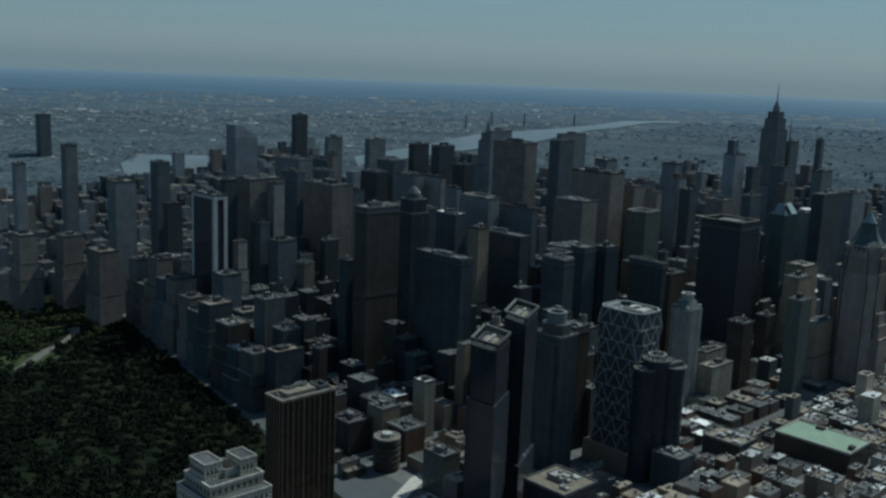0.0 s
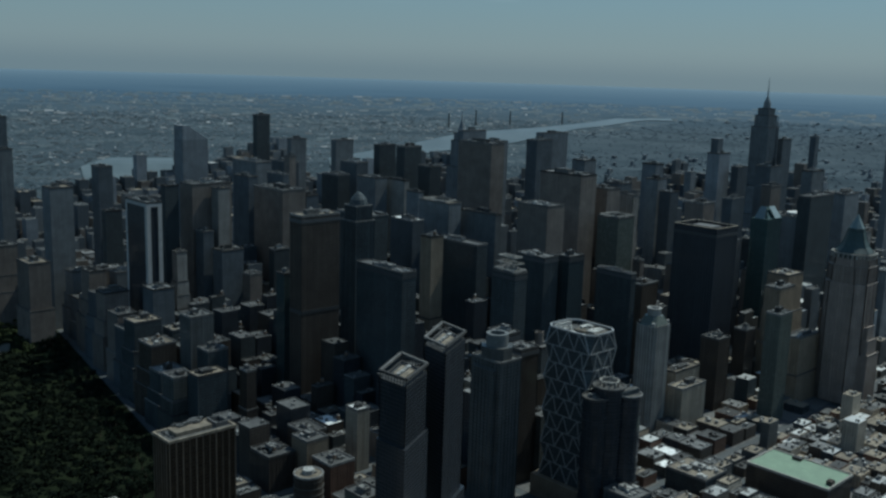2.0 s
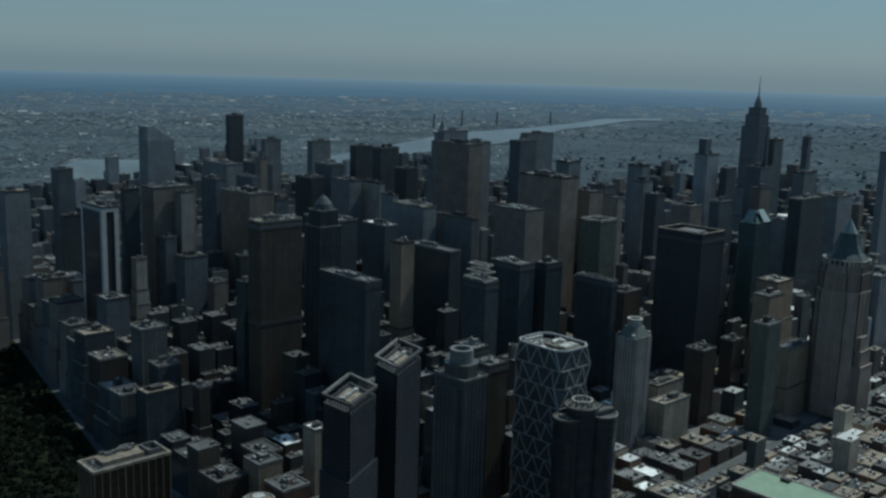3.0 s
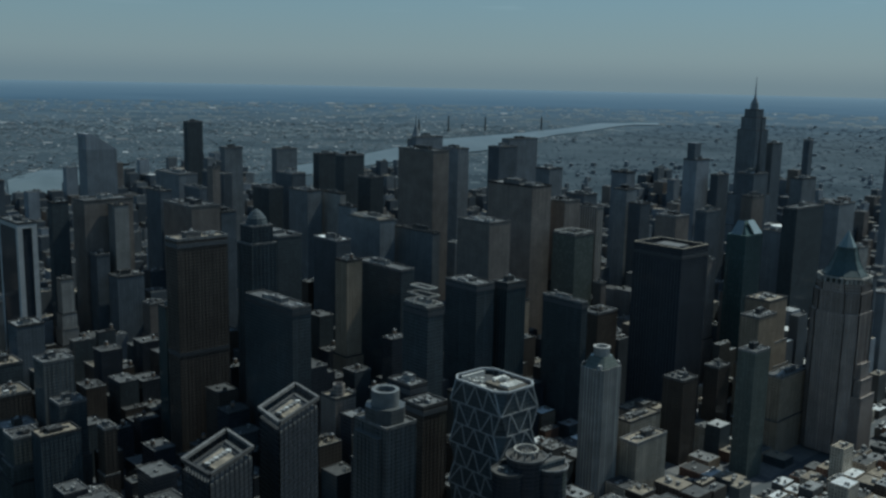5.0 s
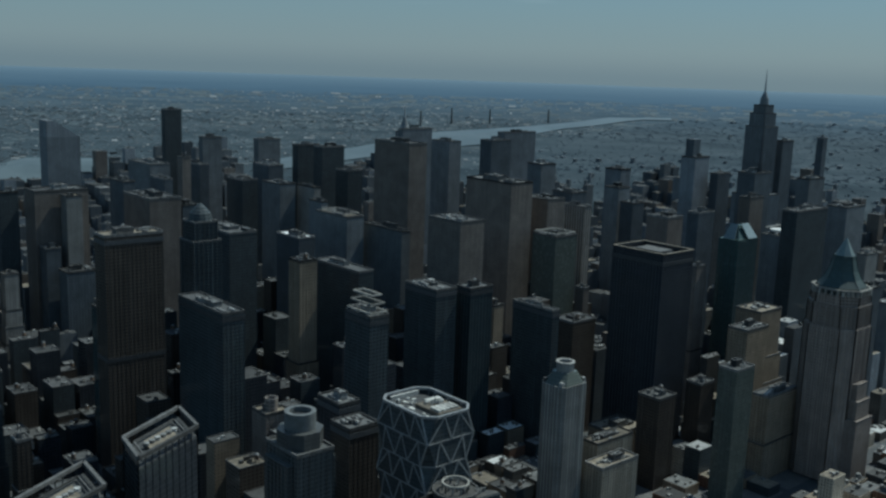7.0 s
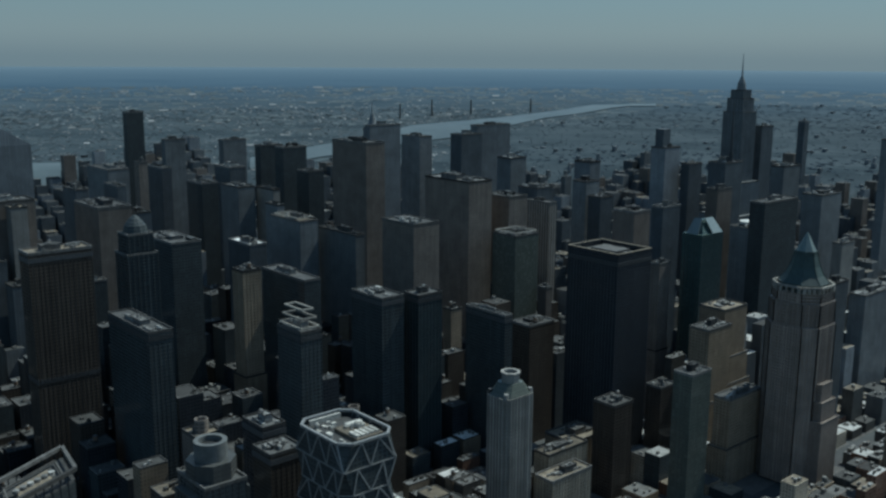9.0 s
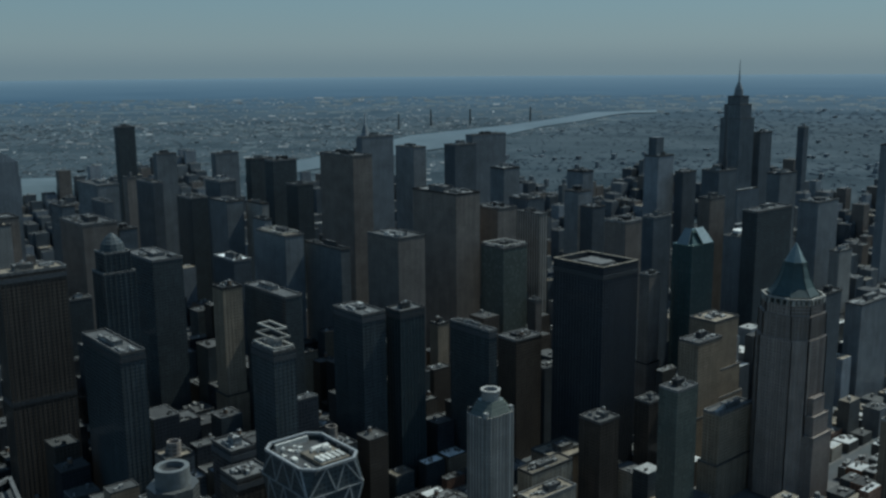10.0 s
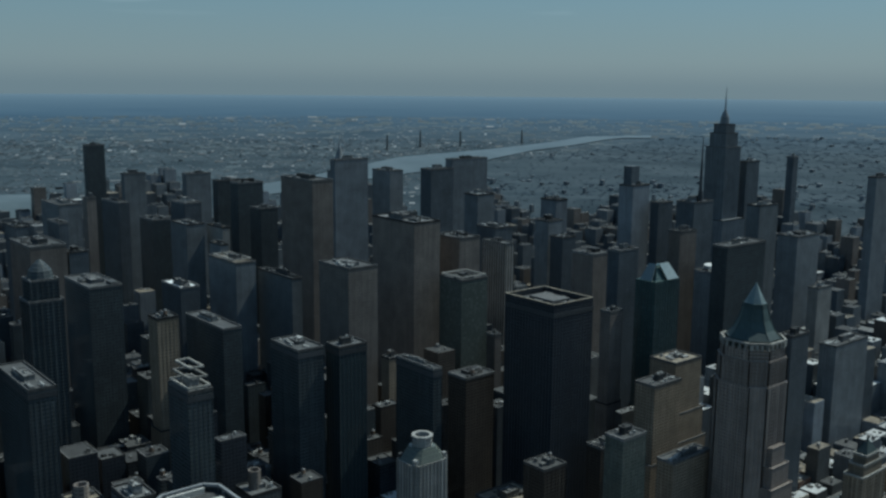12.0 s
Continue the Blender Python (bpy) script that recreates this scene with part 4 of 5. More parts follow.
def turret_house():
    """The white stone apartment house with two square turrets."""
    base = -8.0
    cx, cy = -72.5, 116.5
    root = thing("turreted_apartment_house", "white stone apartment house with two square roof turrets", "building", cx, cy, base)
    TAKEN.append((-91, -55, 98, 134))
    for x0, x1, y0, y1, z1, n in ((-16, 14, -16, 12, 42, "wall"), (-13, 13, -11, 11, 47, "wall"), (-11.5, -3.0, -4, 9, 54, "turret"), (3.5, 11.5, -8, 4, 54, "turret")):
        bm = bmesh.new()
        add_box(bm, x0, x1, y0, y1, 0 if n == "wall" and z1 == 42 else (42 if n == "wall" else 47), z1)
        part(n, bm, FACADES["white"], root)
        bm = bmesh.new()
        add_frame(bm, x0 - 0.2, x1 + 0.2, y0 - 0.2, y1 + 0.2, z1 - 0.4, z1 + 0.8, 0.7)
        part("parapet", bm, STONE, root)
        bm = bmesh.new()
        add_box(bm, x0 + 0.8, x1 - 0.8, y0 + 0.8, y1 - 0.8, z1, z1 + 0.2)
        part("roof", bm, ROOFS[3], root)
    bm = bmesh.new()
    add_frame(bm, -3.0, 3.5, -6, 6, 47, 51, 0.5)
    part("roof_colonnade", bm, STONE, root)
    pane = surface("dark_window", (0.03, 0.032, 0.034), (0.02, 0.021, 0.022), 1.0, 0.2)
    bm = bmesh.new()
    add_box(bm, -0.5, 0.5, -0.06, 0.06, -0.9, 0.9)
    flat_y = mesh_of("window", bm, pane)
    bm = bmesh.new()
    add_box(bm, -0.06, 0.06, -0.5, 0.5, -0.9, 0.9)
    flat_x = mesh_of("window", bm, pane)
    for x0, x1, y0, y1, za, zb, step in ((-16, 14, -16, 12, 10, 40, 2.6), (-13, 13, -11, 11, 44.5, 45, 3.0), (-11.5, -3.0, -4, 9, 50.5, 51, 2.0), (3.5, 11.5, -8, 4, 50.5, 51, 2.0)):
        z = za
        while z <= zb:
            for i in range(int((x1 - x0 - 1) / step)):
                ob = new("window", flat_y)
                ob.location, ob.parent = (x0 + 1.5 + i * step, y0 - 0.02, z), root
            for i in range(int((y1 - y0 - 1) / step)):
                ob = new("window", flat_x)
                ob.location, ob.parent = (x0 - 0.02, y0 + 1.5 + i * step, z), root
            z += 3.6


def gallery_hall():
    """A long low hall with a pale green roof."""
    x0, x1, y0, y1, top, base = 257.0, 286.0, -18.0, 28.0, 6.0, -8.0
    cx, cy = (x0 + x1) / 2, (y0 + y1) / 2
    root = thing("green_roofed_hall", "long low brick hall with a pale green sheet roof", "building", cx, cy, base)
    TAKEN.append((x0 - 2, x1 + 2, y0 - 2, y1 + 2))
    a, b, c, d, h = x0 - cx, x1 - cx, y0 - cy, y1 - cy, top - base
    bm = bmesh.new()
    add_box(bm, a, b, c, d, 0, h - 0.5)
    part("wall", bm, FACADES["brown"], root)
    bm = bmesh.new()
    add_box(bm, a + 0.6, b - 0.6, c + 0.6, d - 0.6, h - 0.5, h)
    part("roof", bm, GREENROOF, root, "pale green sheet roof")
    bm = bmesh.new()
    add_frame(bm, a - 0.3, b + 0.3, c - 0.3, d + 0.3, h - 0.9, h + 0.5, 0.9)
    part("parapet", bm, STONE, root)
    bm = bmesh.new()
    add_box(bm, a + 6, a + 10, c + 1, c + 4, h, h + 2.2)
    part("roof_hatch", bm, FACADES["brown"], root)
    bm = bmesh.new()
    add_box(bm, b - 5, b - 2, 4, 9, h, h + 1.6)
    part("roof_hatch", bm, FACADES["brown"], root)


def pyramid_house(x0, x1, y0, y1, top):
    """A tan apartment tower with a stepped top under a small green copper pyramid."""
    cx, cy, w, d = (x0 + x1) / 2, (y0 + y1) / 2, (x1 - x0) / 2, (y1 - y0) / 2
    root = stepped_tower(cx, cy, GROUND, [(w, d, top - 9), (w * 0.8, d * 0.8, top - 4), (w * 0.55, d * 0.7, top)], "beige", "tan brick tower with stepped top and small copper pyramid", name="apartment_tower")
    bm = bmesh.new()
    add_prism(bm, [(-w * 0.5, -d * 0.65), (w * 0.5, -d * 0.65), (w * 0.5, d * 0.65), (-w * 0.5, d * 0.65)], top - GROUND, top - GROUND + 7, ring_points(0, 0, 0.2, 4, math.pi / 4))
    part("copper_roof", bm, COPPER, root, "small green copper pyramid")


slant_tower()
peak_tower()
turret_house()
gallery_hall()
round_end_block(55.4, 157.0, 11.0, 7.5, "brown", "round brown brick apartment house with ringed balconies")
twin_drum_tower()
tower(49.1, 65.3, 183.4, 201.6, 11.7, "brown", name="apartment_house")
tower(68.9, 84.3, 156.6, 173.0, 11.0, "brick", name="apartment_house")
tower(67.0, 80.9, 175.0, 189.0, 18.6, "beige", name="apartment_house")
tower(78.9, 92.8, 193.1, 211.0, 14.7, "brown", name="apartment_house")
tower(53.0, 78.0, 28.0, 53.0, 23.0, "black", roof=2, name="office_block", plant=5)
TAKEN.append((16, 64, 118, 149))
tower(53.0, 65.4, 108.6, 124.1, 15.0, "glass", name="office_block")
stub_tower(160.5, 172.8, 175.5, 187.2, 53.0, "umber", 2, 166.2, 180.5, 2.9, 59.0, "grey-brown apartment tower with tan roof and round stub")
tower(157.6, 171.5, 109.0, 121.6, 68.0, "brown", roof=1, name="apartment_tower", plant=9)
tower(164.0, 174.0, 125.0, 140.5, 71.8, "black", roof=1, name="apartment_tower", plant=12)
stub_tower(225.5, 239.8, 152.5, 166.0, 46.5, "grey", 1, 231.2, 160.0, 2.6, 54.8, "grey apartment tower with silver roof and round stub")
tower(256.0, 268.0, 212.0, 224.0, 29.0, "dark", roof=1, name="office_block")
# the other towers, from the park's edge to the far side of the island
tower(82.9, 101.8, 555.6, 572.5, 109.6, "dark")
tower(66.2, 76.9, 618.5, 629.3, 136.3, "dark")
tower(130.8, 143.2, 572.4, 587.1, 123.1, "navy")
tower(140.3, 152.1, 472.0, 479.5, 117.2, "black")
tower(160.0, 195.1, 465.0, 485.4, 117.5, "brown")
tower(236.2, 245.4, 505.4, 530.5, 115.7, "dark")
tower(260.7, 267.1, 489.0, 514.1, 118.2, "dark")
tower(341.0, 357.4, 659.1, 666.6, 160.4, "black")
tower(359.8, 379.0, 622.5, 630.0, 137.2, "dark")
tower(414.4, 438.2, 617.8, 626.8, 134.6, "dark")
tower(398.1, 419.7, 523.7, 532.7, 137.1, "black")
tower(393.4, 415.2, 479.7, 492.2, 139.2, "black")
tower(128.0, 157.5, 268.5, 281.5, 121.0, "brown")
tower(220.0, 237.8, 316.6, 355.6, 107.2, "black", roof=0)
tower(280.5, 292.6, 337.6, 364.4, 95.7, "dark", roof=4)
tower(168.0, 187.0, 433.9, 448.7, 68.3, "navy")
tower(208.8, 223.4, 423.3, 430.8, 67.0, "black")
tower(135.9, 145.0, 299.6, 308.7, 78.1, "blueglass")
tower(154.9, 165.9, 203.2, 247.2, 93.3, "dark")
tower(236.1, 247.5, 267.0, 278.2, 97.7, "beige", tiers=2)
framer_tower = tower(200.6, 211.1, 154.7, 173.3, 95.6, "dark")
c10_tower = tower(313.5, 327.0, 331.5, 367.8, 107.6, "greyblue")
tower(332.2, 338.9, 297.4, 338.4, 101.6, "grey")
tower(342.3, 362.3, 253.0, 283.5, 113.0, "brown", detail="ledges")
tower(402.5, 422.9, 270.5, 314.5, 131.8, "brown", roof=1)
tower(440.1, 457.7, 271.6, 296.6, 118.4, "brown")
tower(496.2, 513.1, 299.1, 318.3, 116.8, "dark", roof=0)
tower(485.6, 494.1, 277.2, 300.7, 109.7, "stripe")
c2_tower = tower(414.7, 435.6, 239.7, 260.5, 99.4, "glass")
well_tower = tower(379.9, 408.1, 130.3, 165.1, 107.0, "black", crown=False)
tower(538.6, 552.6, 274.4, 286.4, 109.1, "dark")
tower(295.0, 311.2, 191.1, 203.1, 89.5, "navy")
tower(275.3, 289.6, 196.4, 222.5, 90.1, "dark")
tower(333.7, 339.2, 166.5, 197.0, 77.2, "dark")
tower(432.0, 437.5, 228.2, 235.7, 65.4, "brown")
tower(348.2, 362.7, 103.5, 117.0, 41.8, "brown")
tower(393.7, 406.9, 109.1, 118.7, 39.4, "brown")
tower(358.9, 374.5, 67.4, 77.7, 64.8, "glass")
tower(425.3, 446.9, 102.5, 115.0, 66.4, "beige", tiers=2)
tower(454.6, 477.2, 111.9, 128.8, 70.7, "beige", tiers=3)
tower(456.5, 467.2, 159.3, 166.8, 89.3, "beige", tiers=2)
disc_tower = tower(556.0, 578.7, 160.0, 175.2, 99.4, "grey")
tower(544.2, 585.6, 143.9, 154.7, 119.7, "black")
tower(675.2, 705.4, 173.2, 189.3, 109.7, "dark")
tower(691.4, 716.6, 215.0, 226.2, 126.7, "dark")
mast_tower = tower(608.0, 631.1, 215.1, 229.9, 135.1, "dark")
tower(618.9, 636.2, 254.0, 261.5, 130.3, "navy")
crown_tower = tower(603.5, 623.0, 265.9, 279.2, 142.8, "greyblue", tiers=2)
tower(504.2, 539.2, 513.3, 520.8, 150.0, "greyblue")
tower(381.1, 397.2, 352.1, 392.8, 152.1, "brown")
tower(573.1, 588.3, 526.2, 554.4, 135.9, "dark")
tower(583.6, 609.7, 478.3, 493.8, 140.3, "navy")
tower(651.2, 697.8, 529.5, 539.7, 143.2, "grey")
tower(340.3, 354.2, 458.1, 485.0, 113.9, "grey")
tower(337.6, 351.8, 511.3, 537.3, 111.4, "black")
tower(249.8, 262.3, 437.6, 450.1, 106.1, "dark")
tower(391.1, 405.1, 440.3, 457.0, 123.7, "black")
tower(359.3, 364.9, 439.4, 463.8, 112.4, "pale", tiers=2)
tower(101.6, 110.3, 176.7, 187.2, 27.6, "pale", roof=4)
tower(295.3, 322.4, 95.4, 106.5, 20.7, "pale", roof=2, name="apartment_block", plant=12)
tower(305.6, 333.2, 107.5, 116.9, 26.6, "pale", roof=2, name="apartment_block", plant=12)
tower(179.7, 193.1, 974.3, 988.8, 142.6, "navy")
tower(342.7, 367.7, 124.9, 144.2, 17.3, "beige", roof=2)
tower(406.7, 436.1, 75.6, 85.2, 39.1, "beige", tiers=2)
tower(113.9, 128.0, 522.6, 530.1, 92.6, "black")
tower(79.8, 86.2, 254.6, 262.8, 34.3, "brown", tiers=2)
tower(52.9, 72.0, 264.1, 276.4, 33.7, "dark")
tower(161.4, 170.7, 451.0, 463.5, 81.9, "dark")
tower(84.8, 113.2, 491.1, 504.4, 52.2, "beige", tiers=3)
tower(113.2, 140.5, 448.9, 463.6, 20.9, "beige", tiers=2)
tower(49.3, 65.7, 515.3, 540.6, 57.9, "brown", tiers=2)
tower(16.3, 31.6, 599.3, 617.0, 62.0, "brown", tiers=3)
tower(56.2, 66.1, 714.1, 724.1, 111.2, "grey")
tower(49.1, 66.4, 587.2, 604.5, 60.2, "brown", tiers=3)
tower(182.9, 193.8, 417.6, 428.4, 50.6, "beige", tiers=3)
tower(130.8, 139.2, 436.0, 444.0, 71.0, "pale", tiers=4)
tower(176.2, 186.4, 453.0, 464.0, 114.9, "pale")
tower(538.4, 552.7, 288.5, 302.0, 119.4, "grey")
tower(576.3, 588.6, 317.2, 333.9, 129.1, "grey")

tower(514.8, 532.7, 224.6, 243.2, 106.7, "brown")
tower(221.4, 242.6, 31.7, 56.1, 3.3, "dark", roof=2, name="office_block", plant=12)
tower(155.8, 170.6, 30.8, 48.8, 12.2, "dark", roof=0, name="office_block", plant=9)

tower(547.5, 564.9, 181.3, 190.4, 124.1, "brown")
tower(289.9, 307.6, 579.1, 623.1, 119.4, "dark")
tower(346.2, 355.0, 601.7, 641.4, 115.0, "navy")
tower(294.5, 301.5, 528.7, 537.8, 129.6, "umber")
tower(369.0, 383.2, 523.0, 549.5, 120.9, "navy")
tower(225.6, 248.3, 436.4, 479.8, 111.9, "brown")
tower(333.0, 338.5, 390.3, 406.3, 109.2, "grey")
tower(569.8, 588.6, 399.9, 416.7, 125.8, "smoke")
tower(360.2, 368.8, 239.0, 246.5, 61.1, "beige")
tower(366.6, 386.8, 179.8, 194.2, 62.7, "brown")
tower(854.3, 875.6, 332.8, 340.3, 144.9, "slate")
tower(935.9, 944.9, 332.1, 339.6, 146.4, "slate")
tower(494.4, 512.9, 186.4, 195.3, 116.7, "navy")
tower(262.6, 273.0, 248.1, 292.1, 92.0, "dark")
tower(666.0, 684.9, 149.9, 157.4, 77.1, "beige", tiers=2)
tower(592.7, 632.6, 95.9, 106.7, 59.8, "grey")
tower(495.3, 512.4, 70.1, 77.6, 87.6, "navy")
tower(842.3, 870.9, 200.3, 208.1, 141.2, "dark")
pyramid_house(457.2, 478.5, 9.0, 18.1, 49.8)

random.seed(44)
for i in range(15):
    y = 262 + i * 19 + random.uniform(-3, 3)
    x = 42 + (y - 270) * 0.17 + 1.5
    w, d = random.uniform(13, 19), random.uniform(14, 17.5)
    if all(x + w < p or x > q or y + d < r or y > s for p, q, r, s in TAKEN):
        tower(x, x + w, y, y + d, random.uniform(26, 56), random.choice(("brown", "dark", "greyblue", "dark")), tiers=random.choice((2, 3, 3)), name="apartment_tower", plant=5)
    x2, h2 = x + w + random.uniform(4, 9), random.uniform(30, 66)
    if all(x2 + w < p or x2 > q or y + d < r or y > s for p, q, r, s in TAKEN):
        tower(x2, x2 + w, y, y + d * 0.9, h2, random.choice(("grey", "dark", "brown", "dark")), tiers=random.choice((1, 2, 3)), name="apartment_tower", plant=5)


def roof_rings(x0, x1, y0, y1, zs, parent):
    for k, z in enumerate(zs):
        bm = bmesh.new()
        g = 0.9 * k
        add_frame(bm, x0 + g, x1 - g, y0 + g, y1 - g, z, z + 0.8, 0.7)
        part("roof_frame", bm, STONE, parent, "pale open roof frame")


roof_rings(-4.8, 4.8, -8.9, 8.9, (106.0, 109.8, 113.6), framer_tower)
roof_rings(-6.0, 6.0, -14.0, 14.0, (118.0,), c10_tower)
roof_rings(-9.6, 9.6, -9.6, 9.6, (110.0,), c2_tower)
bm = bmesh.new()
add_box(bm, -6.5, 2.5, -2.0, 5.5, 151.5, 166.0)
part("crown_block", bm, FACADES["slate"], crown_tower, "small square block on the roof")
# the black tower's roof: a pale rim round a sunken deck
wx, wy, wz = 14.10, 17.40, 116.0
bm = bmesh.new()
add_frame(bm, -wx, wx, -wy, wy, wz, wz + 3.0, 1.3)
rim = part("roof_wall", bm, FACADES["black"], well_tower)
bm = bmesh.new()
add_frame(bm, -wx - 0.15, wx + 0.15, -wy - 0.15, wy + 0.15, wz + 3.0, wz + 3.4, 1.0)
part("coping", bm, ROOFS[2], rim, "tan stone coping")
bm = bmesh.new()
add_box(bm, -wx + 1.4, wx - 1.4, -wy + 1.4, wy - 1.4, wz - 0.2, wz + 0.3)
part("roof", bm, ROOFS[0], well_tower, "grey sunken roof deck")
bm = bmesh.new()
add_box(bm, -6, 6, -9, 8, wz + 0.3, wz + 2.6)
roof_plant(bm, -wx + 2, wx - 2, -wy + 2, wy - 2, wz + 0.3, 12)
tagged(part("rooftop_plant", bm, PARAPET, well_tower), kind="stuff")
bm = bmesh.new()
add_prism(bm, ring_points(0, 0, 5.5, 24), 108.0, 110.2)
add_prism(bm, ring_points(0, 0, 7.0, 24), 110.2, 112.0)
part("roof_disc", bm, ROOFS[4], disc_tower, "pale round plant drum")
for r0, r1, za, zb in ((2.2, 1.6, 144, 152), (1.2, 0.8, 152, 172), (0.7, 0.2, 172, 190)):
    bm = bmesh.new()
    add_prism(bm, ring_points(0, -4, r0, 8), za - 1, zb, ring_points(0, -4, r1, 8))
    part("mast", bm, DARKMETAL, mast_tower, "tapering dark radio mast")


# ---- the street grid and the lesser buildings ----
def free(x0, x1, y0, y1):
    return all(x1 < a or x0 > b or y1 < c or y0 > d for a, b, c, d in TAKEN)


def in_park(x, y):
    return 128 < y < 660 and -420 < x < 42 + (y - 270) * 0.17


def box_data(verts, faces, x0, x1, y0, y1, z0, z1):
    k = len(verts)
    verts += [(x0, y0, z0), (x1, y0, z0), (x1, y1, z0), (x0, y1, z0), (x0, y0, z1), (x1, y0, z1), (x1, y1, z1), (x0, y1, z1)]
    faces += [(k + a, k + b, k + c, k + d) for a, b, c, d in ((4, 5, 6, 7), (0, 1, 5, 4), (1, 2, 6, 5), (2, 3, 7, 6), (3, 0, 4, 7))]


STREET_X, STREET_Y = 36.0, 118.0
LOW = ["brick", "brown", "beige", "grey", "dark", "white"]
HOUSES = BLOCKS = 0
stuff = {s: ([], []) for s in LOW + ["greyblue", "black", "haze", "slate", "smoke", "umber", "ash"]}
stuff_roofs = [([], []) for _ in ROOFS]
stuff_plant = ([], [])
kerbs = ([], [])


def house(x0, x1, y0, y1, z0, z1, style, roof):
    cx, cy = (x0 + x1) / 2, (y0 + y1) / 2
    root = thing("row_house" if z1 - z0 < 14 else "apartment_building", f"{'low' if z1 - z0 < 14 else 'mid-rise'} {WORDS[style]} building with {ROOF_WORDS[roof]} on a street", "building", cx, cy, z0, group="city blocks")
    a, b, c, d, h = x0 - cx, x1 - cx, y0 - cy, y1 - cy, z1 - z0
    bm = bmesh.new()
    add_box(bm, a, b, c, d, 0, h)
    part("wall", bm, FACADES[style], root)
    bm = bmesh.new()
    add_box(bm, a + 0.3, b - 0.3, c + 0.3, d - 0.3, h, h + 0.12)
    part("roof", bm, ROOFS[roof], root)
    bm = bmesh.new()
    add_frame(bm, a - 0.05, b + 0.05, c - 0.05, d + 0.05, h, h + 0.6, 0.3)
    part("parapet", bm, PARAPET, root)
    bm = bmesh.new()
    roof_plant(bm, a + 0.4, b - 0.4, c + 0.4, d - 0.4, h + 0.12, random.randint(2, 6))
    tagged(part("rooftop_plant", bm, EQUIP, root), kind="stuff")
    if z1 - z0 > 12 and random.random() < 0.4:
        water_tank(root, random.uniform(a + 1.6, b - 1.6), random.uniform(c + 1.6, d - 1.6), h + 0.12)


def height_here(x, y, d):
    if x < 125 and 90 < y < 200:
        h = random.uniform(3.5, 8)
    elif 90 < x < 205 and 25 < y < 100:
        h = random.uniform(4.5, 9)
    elif 100 <= y < 185 and 205 < x < 450:
        h = random.uniform(5, 17)
    elif y < 100 and x > 205:
        h = random.uniform(4.5, 10)
        if random.random() < 0.06 and x > 300:
            h = random.uniform(14, 26)
    elif d > 820:
        h = random.uniform(9, 26) if random.random() < 0.88 else random.uniform(26, 44)
    elif y < 60:
        h = random.uniform(7, 20)
    elif x < 130 and y < 330:
        h = random.uniform(10, 30)
    else:
        h = random.uniform(14, 52) if random.random() < 0.8 else random.uniform(40, 70)
    return h


